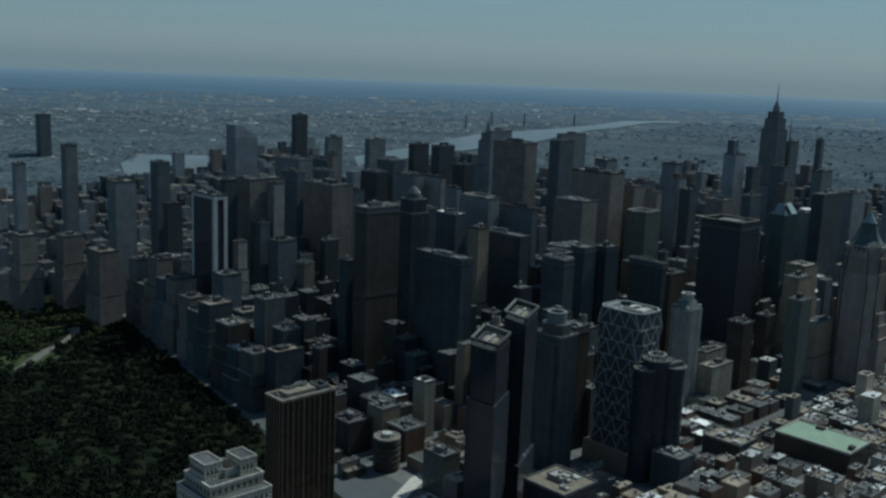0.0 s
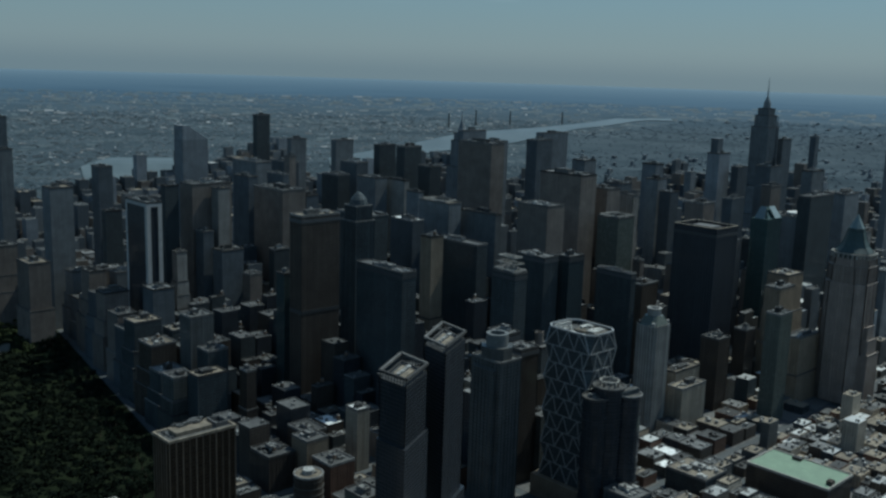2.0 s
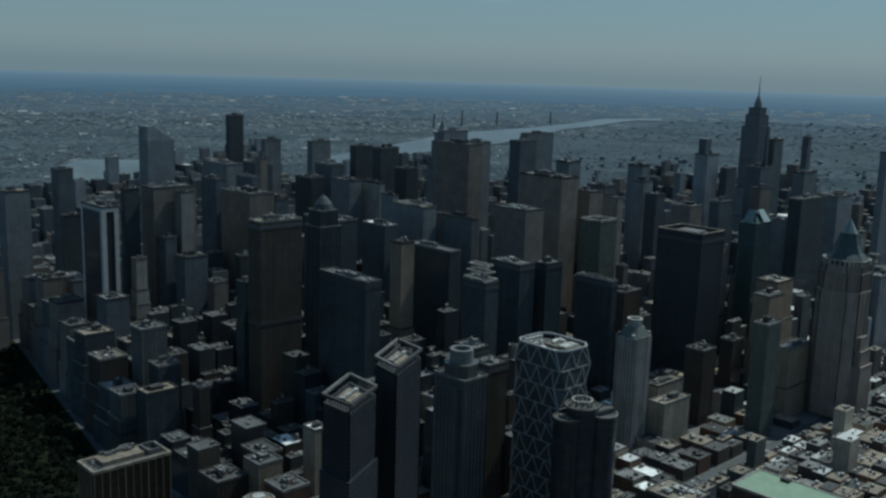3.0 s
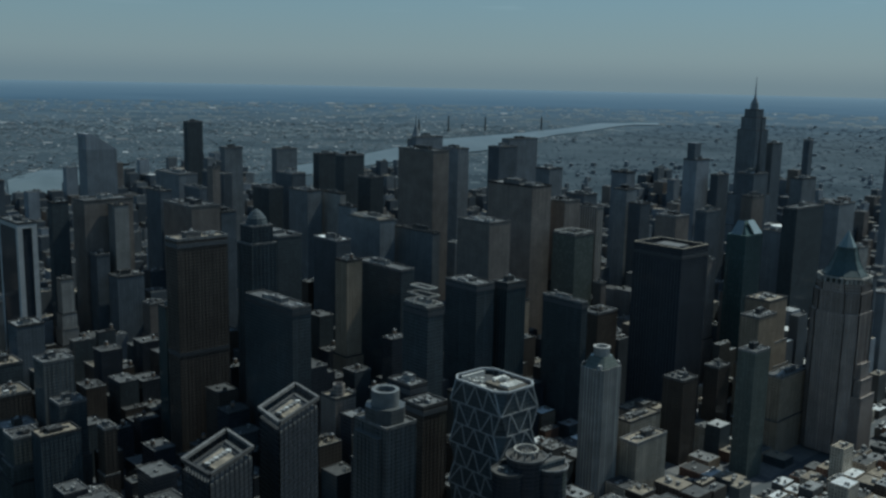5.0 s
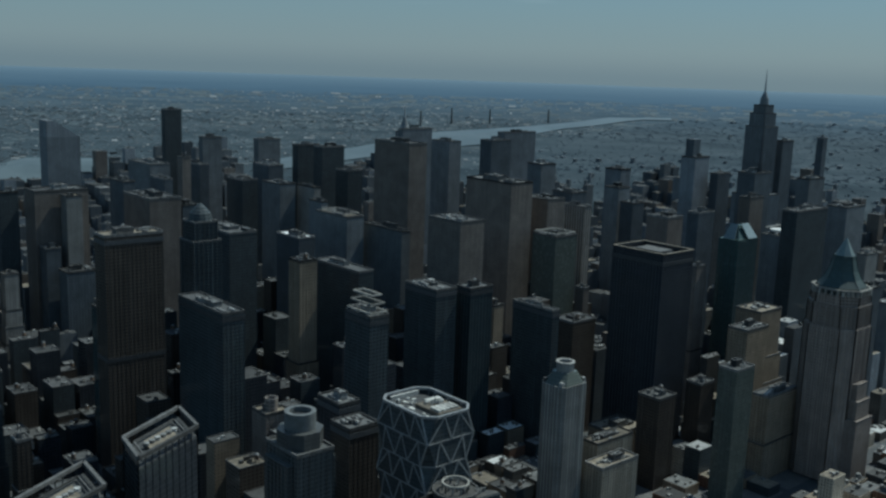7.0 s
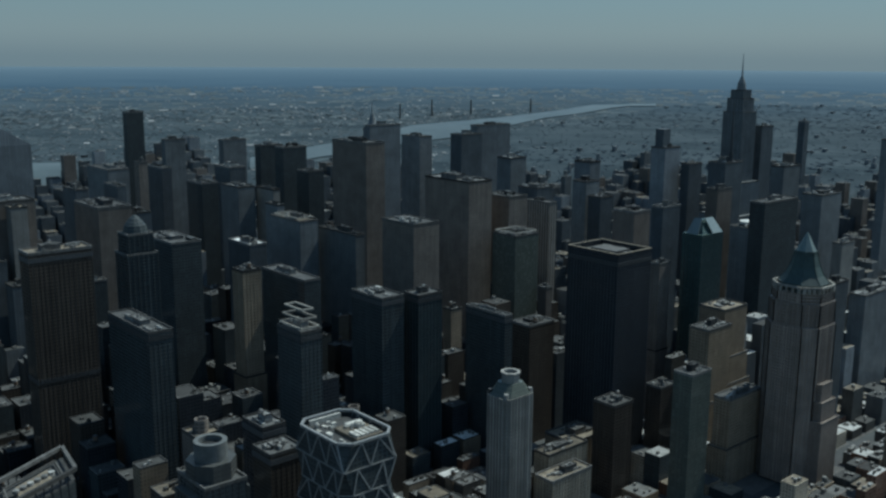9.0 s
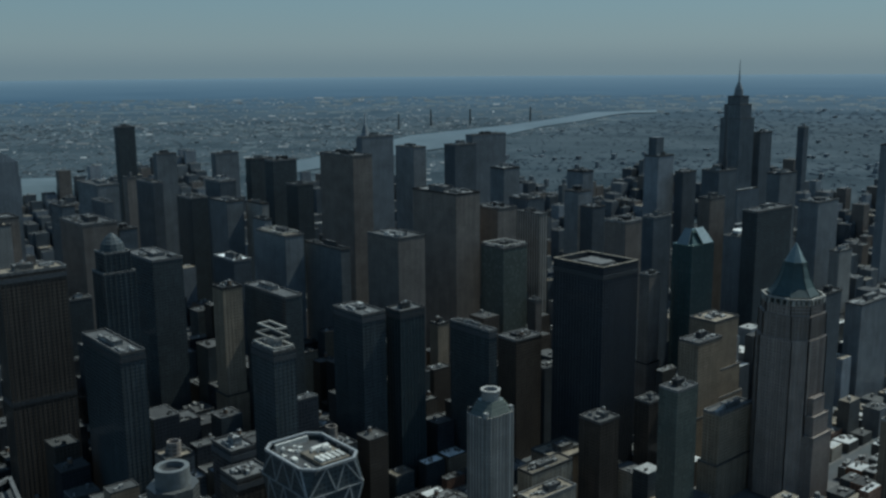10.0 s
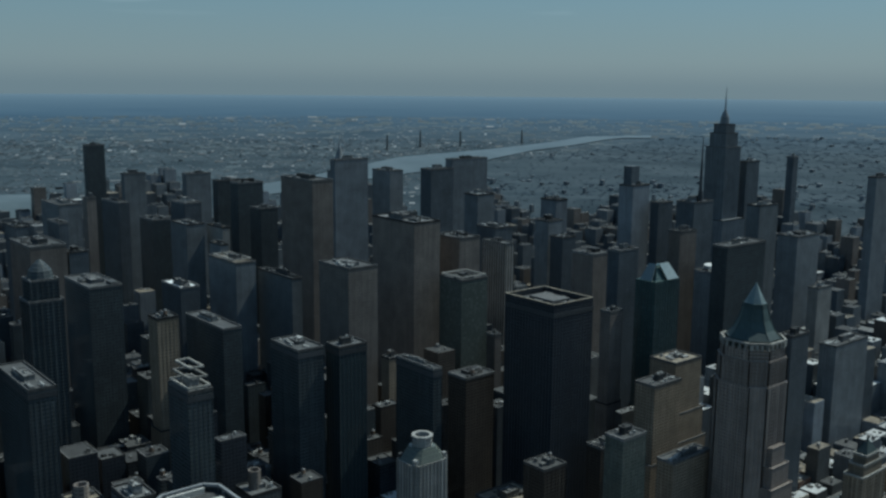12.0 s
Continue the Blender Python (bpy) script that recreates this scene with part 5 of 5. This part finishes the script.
random.seed(29)
for bx in range(-3, 28):
    for by in range(-2, 9):
        gx, gy = bx * STREET_X + 10, by * STREET_Y - 62
        x0, x1, y0, y1 = gx + 4, gx + STREET_X - 4, gy + 6, gy + STREET_Y - 6
        mid = ((x0 + x1) / 2, (y0 + y1) / 2)
        far = math.hypot(mid[0] - CENTRE[0], mid[1] - CENTRE[1])
        if far > 1120 or (mid[0] < -30 and mid[1] > 100) or mid[0] + 0.2 * mid[1] < -60:
            continue
        if not any(in_park(px, py) for px in (x0, x1) for py in (y0, y1)) and far < 860:
            box_data(*kerbs, x0 - 1.4, x1 + 1.4, y0 - 1.6, y1 + 1.6, GROUND - 0.2, GROUND + 0.12)
        for row in (0, 1):
            rx0, rx1 = (x0, x0 + 13.4) if row == 0 else (x0 + 14.6, x1)
            y = y0
            while y < y1 - 4:
                w = random.uniform(4, 10) if mid[1] < 100 else random.uniform(5, 16)
                ya, yb = y, min(y + w, y1)
                y += w + 0.25
                deep = random.uniform(0.82, 1.0)
                xa, xb = (rx0, rx0 + (rx1 - rx0) * deep) if row == 0 else (rx1 - (rx1 - rx0) * deep, rx1)
                cx, cy = (xa + xb) / 2, (ya + yb) / 2
                if yb - ya < 3.5 or in_park(cx, cy) or in_park(xa, cy) or not free(xa, xb, ya, yb):
                    continue
                h = height_here(cx, cy, far)
                z0 = land(cx, cy) - (0.0 if far < 870 else 6.0)
                # far blocks use the facades with distance haze in their colour
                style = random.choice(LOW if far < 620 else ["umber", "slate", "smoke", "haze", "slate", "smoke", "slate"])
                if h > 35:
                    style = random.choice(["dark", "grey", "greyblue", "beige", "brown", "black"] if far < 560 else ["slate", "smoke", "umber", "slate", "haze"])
                # the tall towers' shade is put into these darker wall tones
                if cy > 190 and far < 620:
                    style = random.choice(("dark", "black", "brown", "dark", "black"))
                elif cx < 215 and far < 500 and h <= 35:
                    style = random.choice(("beige", "beige", "brick", "brown", "umber"))
                # core roofs go mostly near black in place of the towers' shade
                roof = random.choices(range(5), ((3, 2, 7, 4, 0.8) if cx < 150 else (4, 2, 4, 7, 0.8) if cx < 215 else (4, 4, 6, 3, 4) if cx < 330 else (3, 4, 6, 3, 6)) if cy < 185 and far < 820 else (3, 0.3, 1.0, 12, 0.1))[0]
                z1 = z0 + h + (6 if far >= 870 else 0)
                if (HOUSES < 300 and cy < 105 and 190 < cx < 560) or (BLOCKS < 290 and far < 620 and cy >= 105 and cx > 20):
                    if cy < 105:
                        HOUSES += 1
                    else:
                        BLOCKS += 1
                    house(xa, xb, ya, yb, z0, z1, style, roof)
                else:
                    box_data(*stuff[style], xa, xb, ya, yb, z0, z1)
                    box_data(*stuff_roofs[roof], xa + 0.3, xb - 0.3, ya + 0.3, yb - 0.3, z1 - 0.1, z1 + 0.15)
                    for _ in range(random.randint(1, 4)):
                        px, py, s = random.uniform(xa + 1, xb - 2.5), random.uniform(ya + 0.6, yb - 2.2), random.uniform(0.8, 2.4)
                        box_data(*stuff_plant, px, px + s, py, py + s * 0.8, z1 + 0.15, z1 + random.uniform(0.7, 2.4))


def stuff_object(name, data, material, label, category, kind="stuff"):
    if data[0]:
        me = bpy.data.meshes.new(name)
        me.from_pydata(data[0], [], data[1])
        me.materials.append(material)
        return tagged(new(name, me), label, category, kind=kind)


for s, data in stuff.items():
    stuff_object("city_blocks", data, FACADES[s], f"crowded {WORDS[s]} mid-rise blocks between the towers", "buildings")
for k, data in enumerate(stuff_roofs):
    stuff_object("block_roofs", data, ROOFS[k], f"many {ROOF_WORDS[k]}s on crowded city blocks", "roofs")
stuff_object("block_rooftop_plant", stuff_plant, EQUIP, "small grey lift houses and plant on city roofs", "roof plant")
# a sunlit street; its brightness is put into the pale stone colour
bm = bmesh.new()
add_prism(bm, [(31, 125), (36, 120), (58, 130), (82, 138), (80, 145), (58, 139)], GROUND - 0.2, GROUND + 0.14)
tagged(new("pavement", mesh_of("pavement", bm, STONE)), "pale street strip painted as if sunlit between the apartment houses", "pavement", kind="structure")
stuff_object("pavement", kerbs, PAVING, "grey concrete pavements round the city blocks", "pavement", "structure")


# ---- the park ----
random.seed(5)
pv, pf = [], []
ys = list(range(128, 661, 28))
for y in ys:
    pv += [(-420, y, GROUND + 0.06), (42 + (y - 270) * 0.17 - 7, y, GROUND + 0.06)]
for i in range(len(ys) - 1):
    pf.append((2 * i, 2 * i + 1, 2 * i + 3, 2 * i + 2))
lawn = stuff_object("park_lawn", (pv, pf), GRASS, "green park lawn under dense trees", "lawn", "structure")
for pts in (((-40, 452), (-8, 486), (10, 500), (30, 522), (36, 540)), ((88, 618), (86, 600), (88, 585), (84, 566), (90, 552))):
    v, f = [], []
    for i, (x, y) in enumerate(pts):
        w = (3.2 if len(pts) == 5 and pts[0][0] < 0 else 6.5) + 1.5 * math.sin(i * 2.1)
        v += [(x - w, y + w * 0.4, GROUND + 0.16), (x + w, y - w * 0.4, GROUND + 0.16)]
        if i:
            f.append((2 * i - 2, 2 * i - 1, 2 * i + 1, 2 * i))
    stuff_object("park_path", (v, f), PATH_MAT, "pale winding park path", "path", "structure")


# patches in a lighter green that imitates sunlight on the lawn
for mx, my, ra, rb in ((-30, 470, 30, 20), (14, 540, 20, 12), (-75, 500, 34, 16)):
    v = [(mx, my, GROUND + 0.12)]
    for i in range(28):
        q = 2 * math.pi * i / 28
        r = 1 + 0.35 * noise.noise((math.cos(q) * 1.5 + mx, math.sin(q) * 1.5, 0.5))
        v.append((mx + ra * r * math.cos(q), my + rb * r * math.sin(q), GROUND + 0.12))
    stuff_object("park_meadow", (v, [(0, 1 + i, 1 + (i + 1) % 28) for i in range(28)]), LIT_GRASS, "lighter green patch painted as sunlit ground among park trees", "lawn", "structure")


def leaf_clumps(bm, r, height, n):
    """A crown of many small leaf clumps round an uneven volume."""
    lobes = [(random.uniform(-0.5, 0.5) * r, random.uniform(-0.5, 0.5) * r, height + random.uniform(-0.3, 0.4) * r, random.uniform(0.45, 0.7) * r) for _ in range(6)]
    for _ in range(n):
        lx, ly, lz, lr = random.choice(lobes)
        d = Vector((random.gauss(0, 1), random.gauss(0, 1), random.gauss(0.2, 0.8))).normalized()
        p = Vector((lx, ly, lz)) + d * lr * random.uniform(0.7, 1.05)
        a = Vector((random.gauss(0, 1), random.gauss(0, 1), random.gauss(0, 1))).normalized() * random.uniform(0.3, 0.6)
        b = d.cross(a).normalized() * random.uniform(0.3, 0.6)
        q = [bm.verts.new(p + v) for v in (a, b, -a * 0.8 + d * 0.25, -b)]
        bm.faces.new(q[:3])
        bm.faces.new((q[0], q[2], q[3]))


def tree(label):
    r, h = random.uniform(2.6, 3.6), random.uniform(4.0, 5.2)
    root = thing("tree", label, "tree", 0, 0, GROUND, group="park trees")
    bm = bmesh.new()
    add_prism(bm, ring_points(0, 0, 0.4, 7), 0, h * 0.7, ring_points(0.1, 0, 0.2, 7))
    for k in range(4):
        a = k * 1.6 + random.random()
        add_beam(bm, (0, 0, h * 0.5), (math.cos(a) * r * 0.5, math.sin(a) * r * 0.5, h + random.uniform(-0.3, 0.6)), 0.16)
    part("trunk", bm, BARK, root)
    bm = bmesh.new()
    leaf_clumps(bm, r, h, 150)
    part("crown", bm, LEAVES, root)
    return root


def tree_spot():
    while True:
        y = random.uniform(150, 640)
        x = random.uniform(-260, 40 + (y - 270) * 0.17 - 10)
        if all(not (a - 3 < x < b + 3 and c - 3 < y < d + 3) for a, b, c, d in TAKEN[:40]) and not (-46 < x < 40 and abs(y - (490 + 0.9 * x)) < 7) and not (random.random() < 0.6 and any(((x - mx) / ra) ** 2 + ((y - my) / rb) ** 2 < 1 for mx, my, ra, rb in ((-30, 470, 30, 20), (14, 540, 20, 12), (-75, 500, 34, 16)))):
            return x, y


models = [tree("broad dark green leafy park tree on the lawn") for _ in range(5)]
spots = [tree_spot() for _ in range(3600)]
spots.sort(key=lambda p: -p[0] + 0.2 * p[1])
for m, (x, y) in zip(models, spots):
    m.location = (x, y, GROUND)
for x, y in spots[5:260]:
    copy_thing(random.choice(models), pose(x, y, GROUND, 0, 0, random.uniform(0, 360)))
lit_v, lit_f, old_v, old_f = [], [], [], []
for x, y in spots[260:]:
    # crowns in this corner get the lighter leaf tone, painted as if sunlit
    leaf_v, leaf_f = (lit_v, lit_f) if y > 500 + 14 * math.sin(x * 0.13) and x > -70 else (old_v, old_f)
    r = random.uniform(2.6, 3.8)
    for _ in range(40):
        d = Vector((random.gauss(0, 1), random.gauss(0, 1), abs(random.gauss(0.2, 0.8)))).normalized()
        p = Vector((x, y, GROUND + 4.2)) + Vector((d.x * r, d.y * r, d.z * r * 0.8)) * random.uniform(0.7, 1.0)
        a = Vector((random.gauss(0, 1), random.gauss(0, 1), random.gauss(0, 0.6))).normalized() * random.uniform(0.6, 1.1)
        b = d.cross(a).normalized() * random.uniform(0.6, 1.1)
        k = len(leaf_v)
        leaf_v += [tuple(p + a), tuple(p + b), tuple(p - a + d * 0.3), tuple(p - b)]
        leaf_f += [(k, k + 1, k + 2), (k, k + 2, k + 3)]
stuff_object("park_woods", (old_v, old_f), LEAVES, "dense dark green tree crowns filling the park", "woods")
stuff_object("park_woods", (lit_v, lit_f), LIT_LEAVES, "lighter green tree crowns with sunlight painted into the leaves", "woods")


# ---- the river and the far shore ----
def water_sheet(near, far_bank):
    v, f = [], []
    for i, ((ax, ay), (bx, by)) in enumerate(zip(near, far_bank)):
        for k in range(7):
            x, y = ax + (bx - ax) * k / 6, ay + (by - ay) * k / 6
            v.append((x, y, land(x, y) + 2.2))
        if i:
            for k in range(6):
                a = (i - 1) * 7 + k
                f.append((a, a + 1, a + 8, a + 7))
    return v, f


k = Nodes("river_water")
pos = k.t.nodes.new("ShaderNodeNewGeometry").outputs["Position"]
ripple = k.noise(pos, 0.25, 4.0)
k.bump(ripple, 0.15, 0.5)
WATER = k.done(k.mix(k.ramp(k.noise(pos, 0.02), 0.4, 0.6), (0.085, 0.108, 0.116), (0.105, 0.13, 0.138)), 0.45, 0.0, 0.25)
RIVER_NEAR = [(551, 813), (593, 803), (656, 794), (720, 783), (785, 768), (840, 749), (913, 745), (988, 749), (1050, 738), (1114, 735), (1145, 727), (1172, 697)]
RIVER_WIDE = [(577, 855), (630, 858), (701, 855), (763, 861), (831, 868), (894, 852), (951, 828), (999, 804), (1068, 798), (1118, 794), (1144, 759), (1199, 719)]
RIVER_FAR = [(ax + (bx - ax) * 0.62, ay + (by - ay) * 0.62) for (ax, ay), (bx, by) in zip(RIVER_NEAR, RIVER_WIDE)]
stuff_object("river", water_sheet(RIVER_NEAR, RIVER_FAR), WATER, "broad grey river bending past the city", "river", "structure")
stuff_object("river", water_sheet([(254, 902), (305, 878), (356, 866)], [(263, 932), (306, 949), (380, 922)]), WATER, "grey river reach behind the towers", "river", "structure")


def over_water(x, y):
    for near, far_bank in ((RIVER_NEAR, RIVER_FAR), ([(254, 902), (305, 878), (356, 866)], [(263, 932), (306, 949), (380, 922)])):
        poly = near + far_bank[::-1]
        inside = False
        for (ax, ay), (bx, by) in zip(poly, poly[1:] + poly[:1]):
            if (ay > y) != (by > y) and x < (bx - ax) * (y - ay) / (by - ay) + ax:
                inside = not inside
        if inside:
            return True
    return False


def far_slab(data, x, y, z, along, across, height):
    """A low roof seen from afar, lying across the line of sight."""
    d = Vector((x - CENTRE[0], y - CENTRE[1], 0)).normalized()
    t = Vector((-d.y, d.x, 0)) * along / 2
    d = d * across / 2
    p, k = Vector((x, y, z)), len(data[0])
    for up in (-0.6, height):
        for s, u in ((-1, 1), (-1, -1), (1, -1), (1, 1)):
            q = p + s * d + u * t
            data[0].append((q.x, q.y, land(q.x, q.y) + 1.0 + up))
    data[1].extend((k + a, k + b, k + c, k + e) for a, b, c, e in ((4, 5, 6, 7), (0, 1, 5, 4), (1, 2, 6, 5), (2, 3, 7, 6), (3, 0, 4, 7)))


random.seed(71)
shore, trees_far, sheds = ([], []), ([], []), ([], [])
for _ in range(17000):
    a = radians(random.uniform(2, 88))
    d = 1010 + 740 * random.random() ** 1.5
    x, y = CENTRE[0] + d * math.cos(a), CENTRE[1] + d * math.sin(a)
    if over_water(x, y) or (d < 1120 and y < 760) or (d < 1480 and a < radians(46) and y < 735 - max(0, d - 1250) * 0.25):
        continue
    z = land(x, y) + 0.9
    wide = noise.noise((a * 11, d * 0.03, 3.0)) + 0.7 * noise.noise((a * 45, d * 0.09, 9.0))
    # the near and left quarters are the most built up; roofs are stretched in depth to fit the camera's view
    built = min(1.0, max(0.15, (math.degrees(a) - 30) / 25)) * (1.0 if d < 1450 else 0.35)
    deep = d / 1680 / (0.5 if d < 1150 else 0.34 if d < 1300 else 0.19 if d < 1500 else 0.11)
    long = d / 1680
    kind = random.random()
    if kind < 0.2 and wide < 0.0:
        far_slab(trees_far, x, y, z, random.uniform(6, 26) * long, random.uniform(1.5, 4) * deep, random.uniform(0.05, 0.3))
    elif kind < 0.25 + 0.49 * built:
        tall = random.choice((4, 5, 8)) if random.random() < 0.04 and d < 1300 else 1
        far_slab(shore, x, y, z, random.uniform(1.5, 6) * long / (1 if tall == 1 else 2), random.uniform(1.0, 2.2) * deep / tall ** 0.5, random.uniform(0.1, 0.5) * tall)
    elif 0.74 < kind < 0.74 + 0.26 * built * (1.0 if wide > 0.1 else 0.12):
        far_slab(sheds, x, y, z, (random.uniform(1.5, 4.5) if random.random() < 0.75 else random.uniform(6, 18)) * long, random.uniform(1.2, 2.6) * deep, random.uniform(0.2, 0.7))
# the hazy lower end of the island: close-set blocks with a few taller ones
random.seed(83)
# roof tones shifted blue and evened out: haze put into the colour
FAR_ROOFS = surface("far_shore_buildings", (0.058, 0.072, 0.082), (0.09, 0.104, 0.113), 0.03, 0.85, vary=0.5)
# taller far blocks take facades with haze in their tone
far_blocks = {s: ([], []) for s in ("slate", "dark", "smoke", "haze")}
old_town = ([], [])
# painted darker and bluer, for haze and the shade of its streets
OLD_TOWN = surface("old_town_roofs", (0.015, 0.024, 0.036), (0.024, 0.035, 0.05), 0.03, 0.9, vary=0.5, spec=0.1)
low = ([], [])
for k in range(20000):
    city = k < 10000
    a = radians(random.uniform(10, 47) if city else random.uniform(40, 84))
    d = 900 + 600 * random.random() ** 1.2 if city else 1010 + 420 * random.random() ** 1.1
    x, y = CENTRE[0] + d * math.cos(a), CENTRE[1] + d * math.sin(a)
    if over_water(x, y) or over_water(x + 8, y + 8) or over_water(x - 5, y - 5):
        continue
    island = y < 735 - max(0, d - 1250) * 0.25
    if island != city or not free(x - 3, x + 8, y - 3, y + 8) or (not city and d < 1090 and y < 790):
        continue
    z = land(x, y)
    flat = 1.0 if d < 1200 else 0.65
    if city:
        tall = random.random() < max(0.01, 0.16 - (d - 900) / 2600)
        w, l = (random.uniform(2.5, 6), random.uniform(2.5, 6)) if tall else (random.uniform(4, 9), random.uniform(4, 9))
        h = random.uniform(4.2, 18) * max(0.3, 1 - (d - 900) / 500) if tall else random.uniform(0.2, 1.0)
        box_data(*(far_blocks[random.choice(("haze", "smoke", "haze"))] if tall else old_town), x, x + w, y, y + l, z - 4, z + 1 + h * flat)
    else:
        w, l = random.uniform(2, 8), random.uniform(2, 7)
        h = random.uniform(0.25, 1.0) if random.random() < 0.997 else random.uniform(1.5, 3.5)
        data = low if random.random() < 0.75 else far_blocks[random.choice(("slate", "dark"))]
        box_data(*data, x, x + w, y, y + l, z - 4, z + 1 + h * flat)
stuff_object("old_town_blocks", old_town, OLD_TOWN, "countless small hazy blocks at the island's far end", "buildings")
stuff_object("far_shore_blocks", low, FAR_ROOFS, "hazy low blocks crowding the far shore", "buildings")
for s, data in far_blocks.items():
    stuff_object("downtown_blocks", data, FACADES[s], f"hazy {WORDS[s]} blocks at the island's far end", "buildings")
# the same haze blue is put into the tree colour
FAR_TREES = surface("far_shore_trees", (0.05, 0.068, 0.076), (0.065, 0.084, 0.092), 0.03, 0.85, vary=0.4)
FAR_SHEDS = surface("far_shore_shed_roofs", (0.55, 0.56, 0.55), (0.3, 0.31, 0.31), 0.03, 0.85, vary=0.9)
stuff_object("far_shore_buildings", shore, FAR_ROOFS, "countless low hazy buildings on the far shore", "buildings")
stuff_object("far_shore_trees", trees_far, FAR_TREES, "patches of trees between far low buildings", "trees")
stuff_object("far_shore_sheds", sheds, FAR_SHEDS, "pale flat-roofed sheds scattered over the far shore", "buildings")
for x, y, h in ((830, 880, 24), (880, 870, 26), (930, 842, 24), (1010, 800, 22)):
    root = thing("chimney_stack", "thin grey power station chimney on the far shore", "chimney", x, y, land(x, y) - 2, group="power station chimneys")
    bm = bmesh.new()
    add_prism(bm, ring_points(0, 0, 1.6, 10), 0, h, ring_points(0, 0, 1.0, 10))
    part("shaft", bm, FACADES["grey"], root)


def far_land():
    """The land beyond the far shore, up to the horizon, haze painted in by distance."""
    v, f = [], []
    radii = (1010, 1050, 1100, 1150, 1200, 1250, 1300, 1350, 1400, 1450, 1500, 1560, 1620, 1750, 1900, 2100, 2500, 3000, 3800, 4650)
    n = 60
    for r in radii:
        for i in range(n + 1):
            a = radians(-12 + 114 * i / n)
            x, y = CENTRE[0] + r * math.cos(a), CENTRE[1] + r * math.sin(a)
            v.append((x, y, land(x, y) + 1.0))
    for k in range(len(radii) - 1):
        for i in range(n):
            a = k * (n + 1) + i
            f.append((a, a + 1, a + n + 2, a + n + 1))
    k = Nodes("haze_painted_land")
    pos = k.t.nodes.new("ShaderNodeNewGeometry").outputs["Position"]
    rel = k.node("ShaderNodeVectorMath", Vector=pos)
    rel.operation = "SUBTRACT"
    rel.inputs[1].default_value = (*CENTRE, 0)
    axis = k.node("ShaderNodeSeparateXYZ", Vector=rel.outputs[0])
    turn = k.math("ARCTAN2", axis.outputs[1], axis.outputs[0])
    reach = k.math("SQRT", k.math("ADD", k.math("POWER", axis.outputs[0], 2.0), k.math("POWER", axis.outputs[1], 2.0)))
    lane = k.node("ShaderNodeCombineXYZ", X=k.math("MULTIPLY", turn, 9.0), Y=k.math("MULTIPLY", reach, 0.035))
    big = k.ramp(k.noise(lane.outputs[0], 1.0, 5.0), 0.35, 0.65)
    fine = k.ramp(k.noise(pos, 0.05, 4.0), 0.62, 0.75)
    # haze put into the base colour: bluer and paler with distance
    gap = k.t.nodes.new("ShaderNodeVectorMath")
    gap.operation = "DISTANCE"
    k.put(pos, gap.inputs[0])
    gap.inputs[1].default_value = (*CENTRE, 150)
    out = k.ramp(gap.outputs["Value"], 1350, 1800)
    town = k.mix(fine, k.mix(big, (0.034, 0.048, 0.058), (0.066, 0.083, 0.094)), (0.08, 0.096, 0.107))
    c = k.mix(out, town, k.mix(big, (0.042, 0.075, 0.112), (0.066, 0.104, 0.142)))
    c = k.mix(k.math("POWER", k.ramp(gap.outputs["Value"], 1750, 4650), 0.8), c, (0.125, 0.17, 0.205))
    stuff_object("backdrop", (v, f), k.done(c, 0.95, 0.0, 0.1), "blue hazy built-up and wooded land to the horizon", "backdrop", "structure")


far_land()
